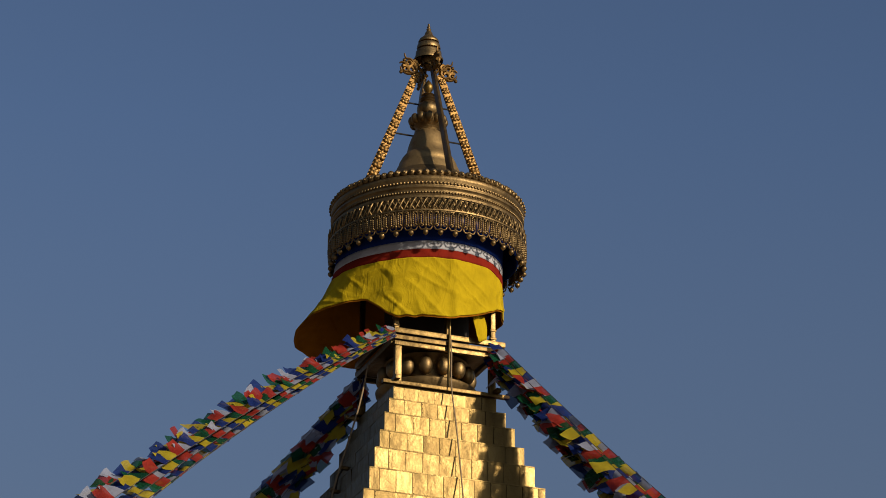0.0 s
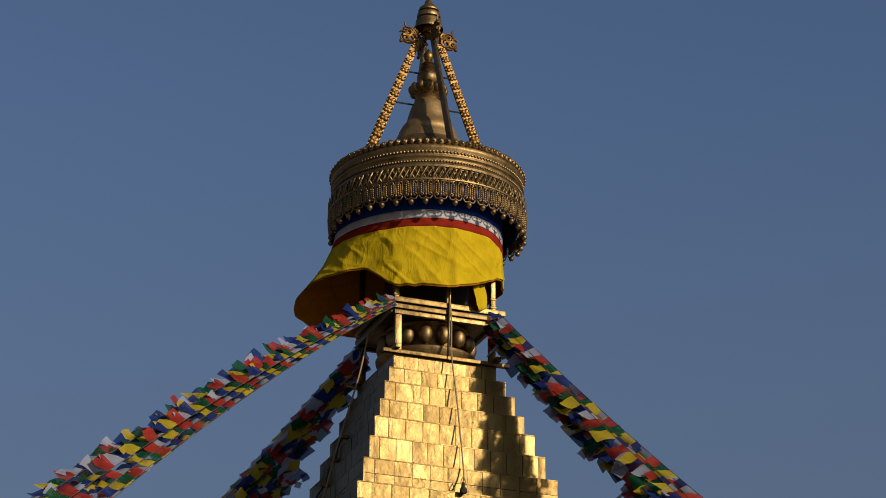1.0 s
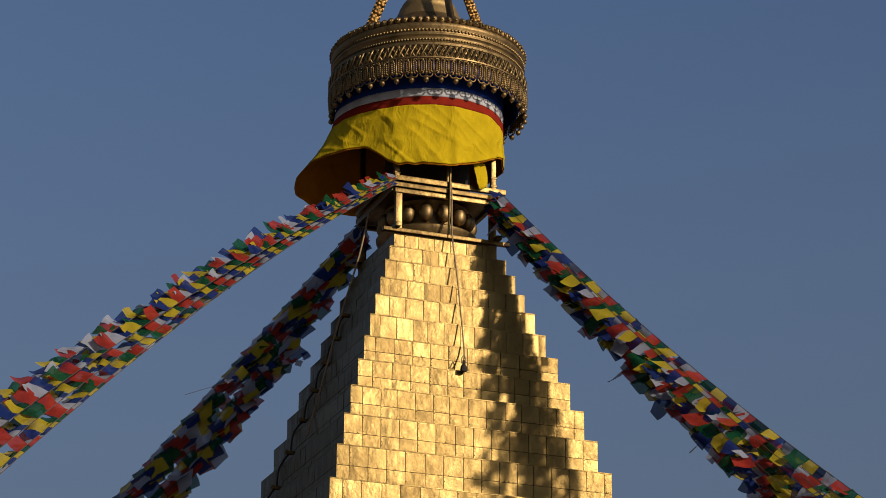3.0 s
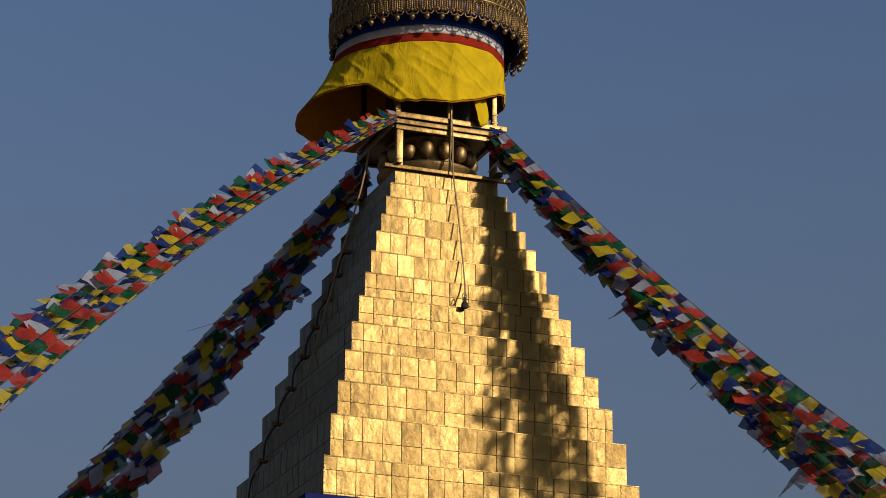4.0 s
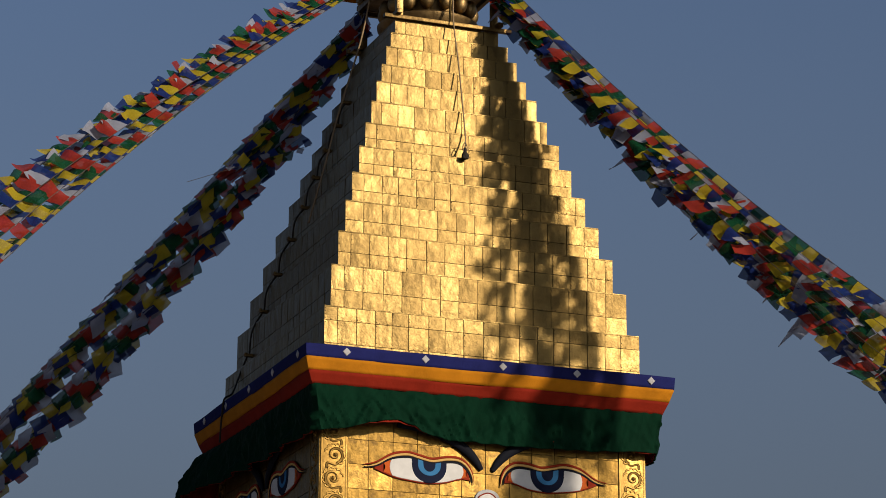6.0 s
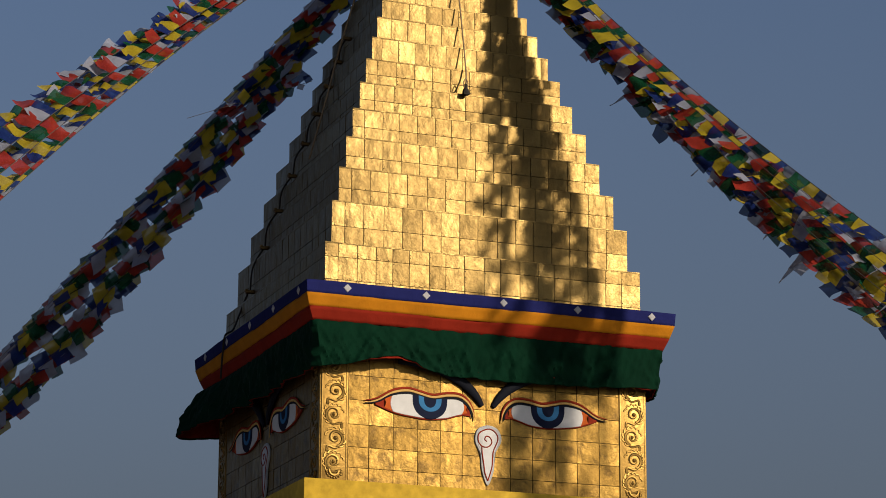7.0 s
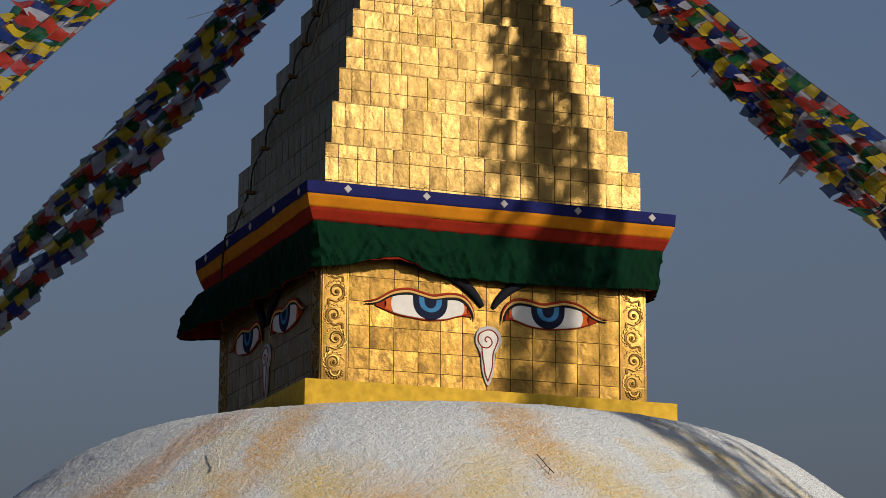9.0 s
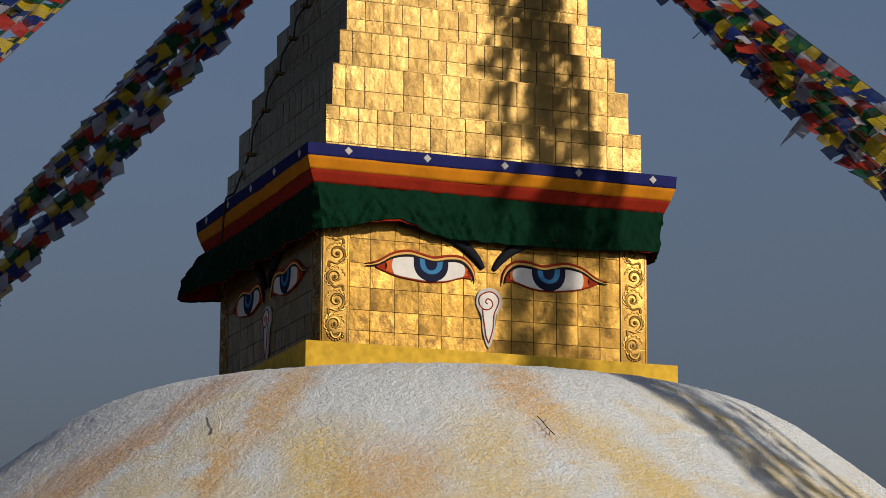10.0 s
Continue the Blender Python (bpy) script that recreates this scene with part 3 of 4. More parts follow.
def eye(mirror, turn):
    m = turn @ LIFT
    f = flip if mirror else (lambda p: [tuple(q) for q in p])
    mid = -1.295 if mirror else -1.235
    base = part("eye", plate(f(between(-2.38, -0.37, grow=0.022)), 3.505, 0.03, m), RED, tower, "painted eye with blue iris and red corners")
    part("eye_corner", plate(f(between(-2.20, -1.95, 0.03, 0.05, 5)), 3.512, 0.028, m), ORANGE, base)
    part("eye_corner", plate(f(between(-0.60, -0.43, -0.03, -0.02, 5)), 3.512, 0.028, m), ORANGE, base)
    part("eyeball", plate(f(between(-2.02, -0.55, -0.05, 0.05)), 3.515, 0.032, m), WHITE, base, "white eyeball")
    part("iris_ring", plate(f(half_disc(mid, 0.375, 1.375)), 3.52, 0.033, m), NAVY, base)
    part("iris", plate(f(half_disc(mid, 0.252, 1.52)), 3.524, 0.034, m), IRIS_BLUE, base)
    part("pupil", plate(f(half_disc(mid, 0.137, 1.60)), 3.528, 0.035, m), NAVY, base)
    for nm, curve, lift, r, mt in (("eyelid", LID_LOW, 0.0, 0.028, BLACK), ("lid_line", LID_TOP, -0.022, 0.026, CREAM), ("lid_edge", LID_TOP, 0.028, 0.026, RED)):
        pts = [(p.x, -3.535, p.y + lift) for p in curve]
        if mirror:
            pts = [(-x, y, z) for x, y, z in pts]
        tb = add_tube(bmesh.new(), pts, [r * min(1.0, 0.35 + 3.0 * k / len(pts), 0.45 + 2.5 * (len(pts) - 1 - k) / len(pts)) for k in range(len(pts))], 8, 0.8, Vector((0, 1, 0)))
        tb.transform(m)
        part(nm, tb, mt, base, smooth=True)
    s = -1 if mirror else 1
    brow = smooth_curve([(-0.115 * s, -3.53, 1.73), (-0.26 * s, -3.55, 1.93), (-0.49 * s, -3.55, 2.14), (-0.80 * s, -3.55, 2.30), (-1.3 * s, -3.54, 2.45), (-1.9 * s, -3.53, 2.50)], 6)
    tb = add_tube(bmesh.new(), brow, [0.045 + 0.055 * math.sin(min(1.0, k / 14) * math.pi / 2) - 0.05 * max(0, k - 16) / 14 for k in range(len(brow))], 10, 0.6, Vector((0, 1, 0)))
    tb.transform(m)
    part("eyebrow", tb, BLACK, tower, "black painted eyebrow", smooth=True)


def nose_mark(turn):
    m = turn @ LIFT
    outline = smooth_curve([(0.01, 1.35), (0.22, 1.28), (0.30, 1.06), (0.17, 0.78), (0.13, 0.42), (0.0, 0.13), (-0.12, 0.42), (-0.16, 0.76), (-0.27, 1.02), (-0.21, 1.26)], 5, True)
    mark = part("nose_mark", plate([(p.x, p.y) for p in outline], 3.505, 0.03, m), GREY, tower, "white question-mark shaped nose ornament")
    c = Vector((0.0, 0.95))
    inner = [((p.x - c.x) * 0.80 + c.x, (p.y - c.y) * 0.86 + c.y - 0.02) for p in outline]
    part("face", plate(inner, 3.52, 0.022, m), WHITE, mark)
    flat = lambda pts: smooth_curve([(x, -3.545, z) for x, z in pts], 5)
    line = flat(((-0.02, 1.02), (-0.065, 1.06), (-0.03, 1.125), (0.05, 1.10), (0.085, 1.0), (0.0, 0.91), (-0.13, 0.92), (-0.205, 1.03), (-0.18, 1.18), (0.0, 1.27), (0.14, 1.23), (0.215, 1.08), (0.11, 0.80), (0.09, 0.52), (0.0, 0.23)))
    tail = flat(((-0.13, 0.92), (-0.12, 0.78), (-0.085, 0.55), (-0.06, 0.38), (0.0, 0.23)))
    tb = add_tube(bmesh.new(), tail, 0.013, 6, 0.8, Vector((0, 1, 0)))
    tb.transform(m)
    part("tail_line", tb, RED, mark, "dark red line")
    tb = add_tube(bmesh.new(), line, 0.013, 6, 0.8, Vector((0, 1, 0)))
    tb.transform(m)
    part("spiral_line", tb, RED, mark, "dark red spiral line")


for turn in (Matrix.Identity(4), SIDE):
    eye(False, turn)
    eye(True, turn)
    nose_mark(turn)

# ---- cloth valance round the tower's head ----
valance = thing("valance", "striped cloth valance in blue, orange, red and green with white diamonds", "valance", (0, 0, BASE + 3.1))
# the timber cornice that carries it
bm = bmesh.new()
low = [bm.verts.new((x * 3.62, y * 3.62, 3.12 + BASE)) for x, y in ((-1, -1), (1, -1), (1, 1), (-1, 1))]
high = [bm.verts.new((x * 3.93, y * 3.93, 3.83 + BASE)) for x, y in ((-1, -1), (1, -1), (1, 1), (-1, 1))]
bm.faces.new(low[::-1])
bm.faces.new(high)
for k in range(4):
    bm.faces.new((low[k], low[(k + 1) % 4], high[(k + 1) % 4], high[k]))
part("cornice", bm, JOINT_GOLD, valance, "gilded cornice under the cloth")


def around(s):
    """A point on the unit square's rim, s in 0..4 from the front right-hand corner over the front left, with its outward normal."""
    s %= 4
    k, t = int(s), s - int(s)
    c = ((1, -1), (-1, -1), (-1, 1), (1, 1))
    a, b = Vector(c[k]), Vector(c[(k + 1) % 4])
    n = Vector(((0, -1), (-1, 0), (0, 1), (1, 0))[k])
    p = a + (b - a) * t
    return p, n


def stripe(name, mat, z0, h0, z1, h1, wave, seed, label=""):
    bm = bmesh.new()
    n, rows = 400, 4
    g = []
    for j in range(rows + 1):
        v = j / rows
        z, h = z0 + (z1 - z0) * v, h0 + (h1 - h0) * v
        row = []
        for i in range(n):
            p, nor = around(4 * i / n)
            q = Vector((p.x * h, p.y * h, 0))
            f = noise.noise(Vector((q.x * 1.6, q.y * 1.6, z * 0.8 + seed))) * wave * (0.4 + v) + noise.noise(Vector((q.x * 0.7, q.y * 0.7, seed + 9))) * 0.02
            row.append(bm.verts.new((q.x + nor.x * f, q.y + nor.y * f, z + BASE + 0.02 * noise.noise(Vector((q.x * 0.5, q.y * 0.5, seed))))))
        g.append(row)
    for a, b in zip(g, g[1:]):
        for k in range(n):
            bm.faces.new((a[k], b[k], b[(k + 1) % n], a[(k + 1) % n])).smooth = True
    ob = part(name, bm, mat, valance, label)
    md = ob.modifiers.new("thickness", "SOLIDIFY")
    md.thickness = 0.012
    return ob


stripe("blue_stripe", CLOTH_BLUE, 3.885, 3.965, 3.63, 3.945, 0.012, 1, "navy blue stripe with white diamonds")
stripe("orange_stripe", CLOTH_ORANGE, 3.638, 3.95, 3.38, 3.865, 0.02, 2, "orange stripe")
stripe("red_stripe", CLOTH_RED, 3.388, 3.87, 3.13, 3.76, 0.03, 3, "brick red stripe")
for turn in (Matrix.Identity(4), SIDE):
    for x in (-3.135, -1.485, 0.169, 1.784, 3.431):
        z, r = 3.775, 0.085
        bm = plate([(x - r, z), (x, z - r), (x + r, z), (x, z + r)], 3.965, 0.02, turn @ LIFT)
        part("diamond", bm, CLOTH_WHITE, valance, "white cloth diamond")


def skirt(name, mat, inset, drop, label, seed=4):
    """The loose green skirt: folds that deepen downwards, blown out at the far left-hand corner."""
    bm = bmesh.new()
    n, rows = 760, 36
    g = []
    for j in range(rows + 1):
        v = j / rows
        row = []
        for i in range(n):
            s = 4 * i / n
            p, nor = around(s)
            d = abs(((s - 2.0 + 2) % 4) - 2)
            blown = math.exp(-(d / 0.30) ** 2)
            # round the corners a little
            corner = math.exp(-((min(s % 1, 1 - s % 1)) / 0.03) ** 2)
            h = 3.76 - 0.10 * v - 0.05 * corner * v
            q = Vector((p.x * h, p.y * h, 0))
            low = 2.23 + 0.06 * noise.noise(Vector((q.x * 0.55, q.y * 0.55, seed))) + 0.05 * noise.noise(Vector((q.x * 1.7, q.y * 1.7, seed + 3)))
            if s < 1:
                low += 0.27 * math.exp(-((s - 0.77) / 0.10) ** 2) + 0.08 * math.exp(-(s / 0.15) ** 2)
            low -= 0.10 * blown
            under = drop * (1.6 * math.exp(-((s - 0.79) / 0.10) ** 2) + 1.2 * math.exp(-((s - 0.04) / 0.04) ** 2) + (0.8 if 1 < s < 2 else 0) - 0.7)
            z = 3.15 + (low - under - 3.15) * v
            fold = 0.085 * v * noise.noise(Vector((q.x * 3.0, q.y * 3.0, v * 0.7 + seed))) + 0.05 * v * noise.noise(Vector((q.x * 1.1 + v, q.y * 1.1 - v, seed + 5)))
            fold += 0.03 * noise.noise(Vector((q.x * 7.0 + 2 * v, q.y * 7.0, 2.5 * v + seed)))
            # gathers that run slanting down from where the cloth is tacked
            along = (p.x - p.y if s < 1 or 2 <= s < 3 else p.x + p.y) * h + 11 * int(s)
            for f, d, a in ((0.9, 0.7, 0.09), (1.5, -0.9, 0.07), (2.6, 1.3, 0.05), (4.5, -1.5, 0.035), (8.0, 2.2, 0.02)):
                fold += a * v ** 0.6 * max(0.0, 1 - 4.5 * abs(noise.noise(Vector((along * f + v * d, v * 0.8, seed + 20 * f)))))
            if s < 1:
                fold += 0.22 * v * math.exp(-((s - 0.86) / 0.16) ** 2)
            out = Vector((nor.x, nor.y, 0)) * (fold - inset) + Vector((-0.70, 0.55, 0)) * (blown * 0.85 * v ** 0.8)
            row.append(bm.verts.new((q.x + out.x, q.y + out.y, z + BASE + 0.22 * blown * math.sin(v * 3.1))))
        g.append(row)
    for a, b in zip(g, g[1:]):
        for k in range(n):
            bm.faces.new((a[k], b[k], b[(k + 1) % n], a[(k + 1) % n])).smooth = True
    ob = part(name, bm, mat, valance, label)
    md = ob.modifiers.new("thickness", "SOLIDIFY")
    md.thickness = 0.01


skirt("green_skirt", CLOTH_GREEN, 0.0, 0.0, "dark green wind-blown skirt")
skirt("red_lining", CLOTH_RED, 0.03, 0.05, "red lining at the hem")

# ---- platform and lotus under the parasol ----
platform = thing("platform", "gilded timber platform frame on the top of the spire", "platform", (0, 0, BASE + 11.97))


def beam(lo, hi, name="beam", parent=platform, mat=TIMBER_GOLD, bevel=0.012, label=""):
    return part(name, box((lo[0], lo[1], lo[2] + BASE), (hi[0], hi[1], hi[2] + BASE), bevel), mat, parent, label)


for q in (-1, 1):
    beam((-1.22, q * 1.24 - 0.05, 13.17), (1.38, q * 1.24 + 0.05, 13.29), "rail")
    beam((-1.24, q * 1.22 - 0.05, 13.03), (1.24, q * 1.22 + 0.05, 13.13), "rail")
    beam((-1.20, q * 1.20 - 0.05, 12.90), (1.20, q * 1.20 + 0.05, 13.00), "rail")
    beam((q * 1.24 - 0.05, -1.15, 13.17), (q * 1.24 + 0.05, 1.15, 13.29), "rail")
    beam((q * 1.20 - 0.05, -1.15, 12.95), (q * 1.20 + 0.05, 1.15, 13.08), "rail")
    beam((-1.47, q * 1.24 - 0.06, 11.97), (1.47, q * 1.24 + 0.06, 12.055), "plank")
    for s in (-1, 1):
        beam((q * 1.10 - 0.075, s * 1.16 - 0.06, 12.055), (q * 1.10 + 0.075, s * 1.16 + 0.06, 12.90), "upright")
        beam((q * 1.17 - 0.06, s * 1.25 - 0.17, 12.055), (q * 1.17 + 0.06, s * 1.25 + 0.17, 12.15), "joist_end")
        beam((q * 1.13 - 0.055, s * 1.13 - 0.055, 13.29), (q * 1.13 + 0.055, s * 1.13 + 0.055, 15.9), "post")
        for z in (13.36, 13.55):
            beam((q * 1.13 - 0.072, s * 1.13 - 0.072, z), (q * 1.13 + 0.072, s * 1.13 + 0.072, z + 0.05), "post_collar")
    beam((0.04 - 0.05, q * 1.18 - 0.05, 13.29), (0.04 + 0.05, q * 1.18 + 0.05, 15.9), "post")
beam((-1.12, -1.12, 13.02), (1.12, 1.12, 13.10), "deck", mat=JOINT_GOLD)
# core added to fill the inside; its near-black colour stands for the shade there
part("core", lathe([(0.0, 13.10 + BASE), (0.95, 13.10 + BASE), (0.95, 15.9 + BASE), (0.0, 15.9 + BASE)], 24), IRON, platform, "added core behind the cloth, coloured as dark as the shaded gaps")

lotus = thing("lotus_ring", "aged gilt bronze lotus dish ringed with round bosses", "lotus ring", (0, 0, BASE + 11.97))
part("dish", lathe([(0, 11.97 + BASE), (0.90, 11.97 + BASE), (1.02, 12.10 + BASE), (1.12, 12.27 + BASE), (1.13, 12.33 + BASE), (1.06, 12.38 + BASE), (0.86, 12.46 + BASE), (0.80, 12.75 + BASE),
                    (0.90, 12.92 + BASE), (0.95, 12.97 + BASE), (0.0, 12.97 + BASE)], 72), BRONZE, lotus)
bb = add_ball(bmesh.new(), (0, 0, 0), 0.155, 16, 12, 1.35)
boss = bpy.data.meshes.new("boss")
bb.to_mesh(boss)
bb.free()
boss.polygons.foreach_set("use_smooth", [True] * len(boss.polygons))
for k in range(15):
    a = 2 * math.pi * (k + 0.35) / 15
    piece("boss", boss, BRONZE, lotus, m=Matrix.Translation((0.97 * math.cos(a), 0.97 * math.sin(a), 12.66 + BASE)))

# ---- parasol drum ----
drum = thing("parasol_drum", "aged gilt bronze parasol drum with beaded bands and pierced pendants", "parasol", (0, 0, BASE + 15.3))
Z = BASE
part("band", lathe([(0.0, 16.58 + Z), (2.05, 16.58 + Z), (2.06, 16.70 + Z), (2.16, 16.70 + Z), (2.19, 16.66 + Z), (2.19, 16.59 + Z), (2.165, 16.56 + Z), (2.165, 16.45 + Z), (2.19, 16.43 + Z), (2.195, 16.39 + Z),
                    (2.16, 16.36 + Z), (2.15, 16.32 + Z), (2.165, 16.22 + Z), (2.20, 16.19 + Z), (2.205, 16.13 + Z), (2.17, 16.12 + Z), (2.14, 15.80 + Z), (2.10, 15.80 + Z), (2.06, 16.5 + Z), (0.0, 16.5 + Z)], 128), BRONZE, drum)
bb = add_ball(bmesh.new(), (0, 0, 0), 0.09, 12, 8)
add_tube(bb, [(0.078, 0, 0), (0.108, 0, 0), (0.113, 0, 0)], [0.04, 0.03, 0.0005], 8)
bead = bpy.data.meshes.new("bead")
bb.to_mesh(bead)
bb.free()
bead.polygons.foreach_set("use_smooth", [True] * len(bead.polygons))
for k in range(84):
    a = 2 * math.pi * k / 84
    piece("bead", bead, BRONZE, drum, m=Matrix.LocRotScale((2.13 * math.cos(a), 2.13 * math.sin(a), 16.76 + Z + 0.01 * rnd.uniform(-1, 1)), Euler((0, 0, a)), (1, 1, rnd.uniform(0.95, 1.1))))
for nm, z, r, count, size in (("beading", 16.505, 2.17, 168, 0.036), ("beading", 16.275, 2.165, 200, 0.030)):
    bm = bmesh.new()
    unit = add_ball(bmesh.new(), (0, 0, 0), size, 7, 5)
    tmp = bpy.data.meshes.new("unit")
    unit.to_mesh(tmp)
    unit.free()
    for k in range(count):
        a = 2 * math.pi * k / count
        v0 = len(bm.verts)
        bm.from_mesh(tmp)
        bm.verts.ensure_lookup_table()
        bmesh.ops.translate(bm, vec=(r * math.cos(a), r * math.sin(a), z + Z), verts=bm.verts[v0:])
    tagged(part(nm, bm, BRONZE, drum, smooth=True), kind="stuff")

# interlaced lattice: flat straps crossing at a slant between two fillets
bm = bmesh.new()
straps = 110
for hand in (1, -1):
    for k in range(straps):
        a0 = 2 * math.pi * k / straps
        rad = 2.215 + 0.012 * hand * (1 if k % 2 else -1)
        prev = None
        for s in range(4):
            a, z = a0 + hand * s / 3 * 2.1 * math.pi / straps * 1.15, 15.83 + 0.29 * s / 3 + Z
            c, n = Vector((rad * math.cos(a), rad * math.sin(a), z)), Vector((math.cos(a), math.sin(a), 0))
            t = Vector((-math.sin(a), math.cos(a), 0)) * hand
            across = (t * 0.8 - Vector((0, 0, 1)) * 0.6) * 0.021
            row = [bm.verts.new(c + across), bm.verts.new(c + n * 0.012), bm.verts.new(c - across)]
            if prev:
                bm.faces.new((prev[0], prev[1], row[1], row[0]))
                bm.faces.new((prev[1], prev[2], row[2], row[1]))
            prev = row
ob = part("lattice", bm, BRONZE, drum, "pierced lattice of interlaced straps")
md = ob.modifiers.new("thickness", "SOLIDIFY")
md.thickness = 0.014
part("fillet", lathe([(2.215, 15.845 + Z), (2.245, 15.835 + Z), (2.245, 15.805 + Z), (2.215, 15.80 + Z), (2.215, 15.845 + Z)], 128), BRONZE, drum)


def pendant_mesh():
    """One pierced pendant: side bars, leaf scrolls, rows of drops and a ball at the tip; outward is -y, top at z = 0."""
    bm = bmesh.new()
    up = Vector((0, 1, 0))
    for x in (-0.152, 0.152):
        add_tube(bm, [(x, 0, 0), (x, 0, -0.40)], 0.011, 5, 1, up)
    for s in (-1, 1):
        for z, r in ((-0.07, 0.045), (-0.36, 0.05)):
            c = [Vector((s * (0.085 + r * (1 - 0.8 * t) * math.cos(5.5 * t)), -0.01, z + r * (1 - 0.8 * t) * math.sin(5.5 * t))) for t in (q / 9 for q in range(10))]
            add_tube(bm, c, 0.018, 5, 1, up)
        add_tube(bm, smooth_curve([(s * 0.145, 0, -0.38), (s * 0.11, -0.01, -0.45), (s * 0.05, -0.015, -0.46), (0, -0.02, -0.43)], 3), 0.016, 5, 1, up)
        for j in range(5):
            for x in (0.05, 0.105):
                add_ball(bm, (s * x, -0.012, -0.11 - 0.048 * j - (0.02 if x > 0.08 else 0)), 0.027, 6, 5, 1.1)
    add_tube(bm, [(0, -0.01, -0.02), (0, -0.015, -0.22), (0, -0.015, -0.40)], [0.012, 0.018, 0.03], 6, 1, up)
    add_ball(bm, (0, -0.02, -0.36), 0.035, 7, 5)
    add_ball(bm, (0, -0.01, -0.52), 0.062, 10, 8)
    add_tube(bm, [(0, -0.01, -0.57), (0, -0.01, -0.60)], [0.022, 0.006], 6, 1, up)
    me = bpy.data.meshes.new("pendant")
    bm.to_mesh(me)
    bm.free()
    me.polygons.foreach_set("use_smooth", [True] * len(me.polygons))
    me.materials.append(BRONZE)
    return me


pendant = pendant_mesh()
for k in range(42):
    a = 2 * math.pi * k / 42
    piece("pendant", pendant, BRONZE, drum, m=Matrix.LocRotScale((2.235 * math.cos(a), 2.235 * math.sin(a), 15.81 + Z), Euler((radians(rnd.uniform(3, 8)), radians(rnd.gauss(0, 1.2)), a + math.pi / 2)), None))

# ---- wind-blown cloth under the drum ----
parasol_cloth = thing("parasol_cloth", "wind-blown yellow cloth with blue, white and red stripes round the parasol", "cloth", (0, 0, BASE + 13.5))
LEFT = Vector((-0.937, 0.35, 0))
FRONT = Vector((-0.35, -0.937, 0))


def ease(a, b, x):
    t = min(1.0, max(0.0, (x - a) / (b - a)))
    return t * t * (3 - 2 * t)


def hang(phi, z):
    """The cloth at an angle from the viewer's side towards the lee side, at a height over the tower's foot."""
    d = (phi - 95 + 180) % 360 - 180
    flare = 1.16 * math.exp(-(d / (44 if d < 0 else 62)) ** 2)
    down = max(0.0, 15.32 - z)
    r = 1.70 + flare * (0.34 * ease(16.2, 15.3, z) + 0.62 * (down / 1.4) ** 1.6)
    n1 = Vector((math.sin(radians(phi)) * 2.2, math.cos(radians(phi)) * 2.2, z * 0.9))
    amp = min(1.0, down / 0.5 + 0.12)
    r += amp * (0.035 * noise.noise(n1 * 1.3) + 0.07 * noise.noise(n1 * 0.7 + Vector((5, 0, 0))) + 0.012 * noise.noise(Vector((n1.x * 4, n1.y * 4, z * 2.2 + phi * 0.05))))
    # sharp slanting wrinkles
    w1 = noise.noise(Vector((phi * 0.045 + z * 1.1, z * 1.4 - phi * 0.012, 7)))
    w2 = noise.noise(Vector((phi * 0.05 - z * 2.0, z * 1.2, 17)))
    r += amp * (0.026 * max(0.0, 1 - 4 * abs(w1)) + 0.020 * max(0.0, 1 - 5 * abs(w2))) * (0.5 + down / 2)
    # a hard crease where the wind folds the hem against a post
    r += amp * 0.07 * math.exp(-((phi + 22) / 4.0) ** 2) * down / 1.8
    p = radians(phi)
    return (FRONT * math.cos(p) + LEFT * math.sin(p)) * r


def hem(phi):
    p = (phi + 180) % 360 - 180
    z = 13.52 + 0.52 * ease(18, 48, p) * (1 - 0.70 * ease(66, 110, p)) + 0.62 * ease(-15, -80, p)
    return z + 0.05 * noise.noise(Vector((phi * 0.05, 3, 1))) + 0.02 * noise.noise(Vector((phi * 0.17, 3, 5)))


def cloth_band(name, mat, top, bottom, rows, label, inset=0.0, longer=0.0):
    bm = bmesh.new()
    n = 640
    g = []
    for j in range(rows + 1):
        row = []
        for i in range(n):
            phi = -180 + 360 * i / n
            z0, z1 = top, (hem(phi) - longer if bottom is None else bottom)
            z = z0 + (z1 - z0) * j / rows
            p = hang(phi, z)
            p -= p.normalized() * inset
            row.append(bm.verts.new((p.x, p.y, z + BASE)))
        g.append(row)
    for a, b in zip(g, g[1:]):
        for k in range(n):
            bm.faces.new((a[k], b[k], b[(k + 1) % n], a[(k + 1) % n])).smooth = True
    ob = part(name, bm, mat, parasol_cloth, label)
    md = ob.modifiers.new("thickness", "SOLIDIFY")
    md.thickness = 0.008


cloth_band("blue_stripe", CLOTH_ROYAL, 16.2, 15.30, 8, "royal blue stripe")
bm = lathe([(2.0, 16.2 + BASE), (2.07, 15.9 + BASE), (2.06, 15.5 + BASE), (2.03, 15.48 + BASE), (1.98, 15.9 + BASE), (1.95, 16.2 + BASE)], 96)
part("blue_backing", bm, CLOTH_ROYAL, parasol_cloth, "blue cloth behind the pendants")
cloth_band("white_stripe", CLOTH_WHITE, 15.30, 15.10, 4, "white stripe")
cloth_band("red_stripe", CLOTH_RED, 15.10, 14.89, 4, "red stripe")
cloth_band("yellow_skirt", CLOTH_YELLOW, 14.89, None, 60, "yellow skirt blown to one side")
cloth_band("lining", CLOTH_SAFFRON, 15.6, None, 40, "saffron lining of the skirt", 0.03, 0.035)

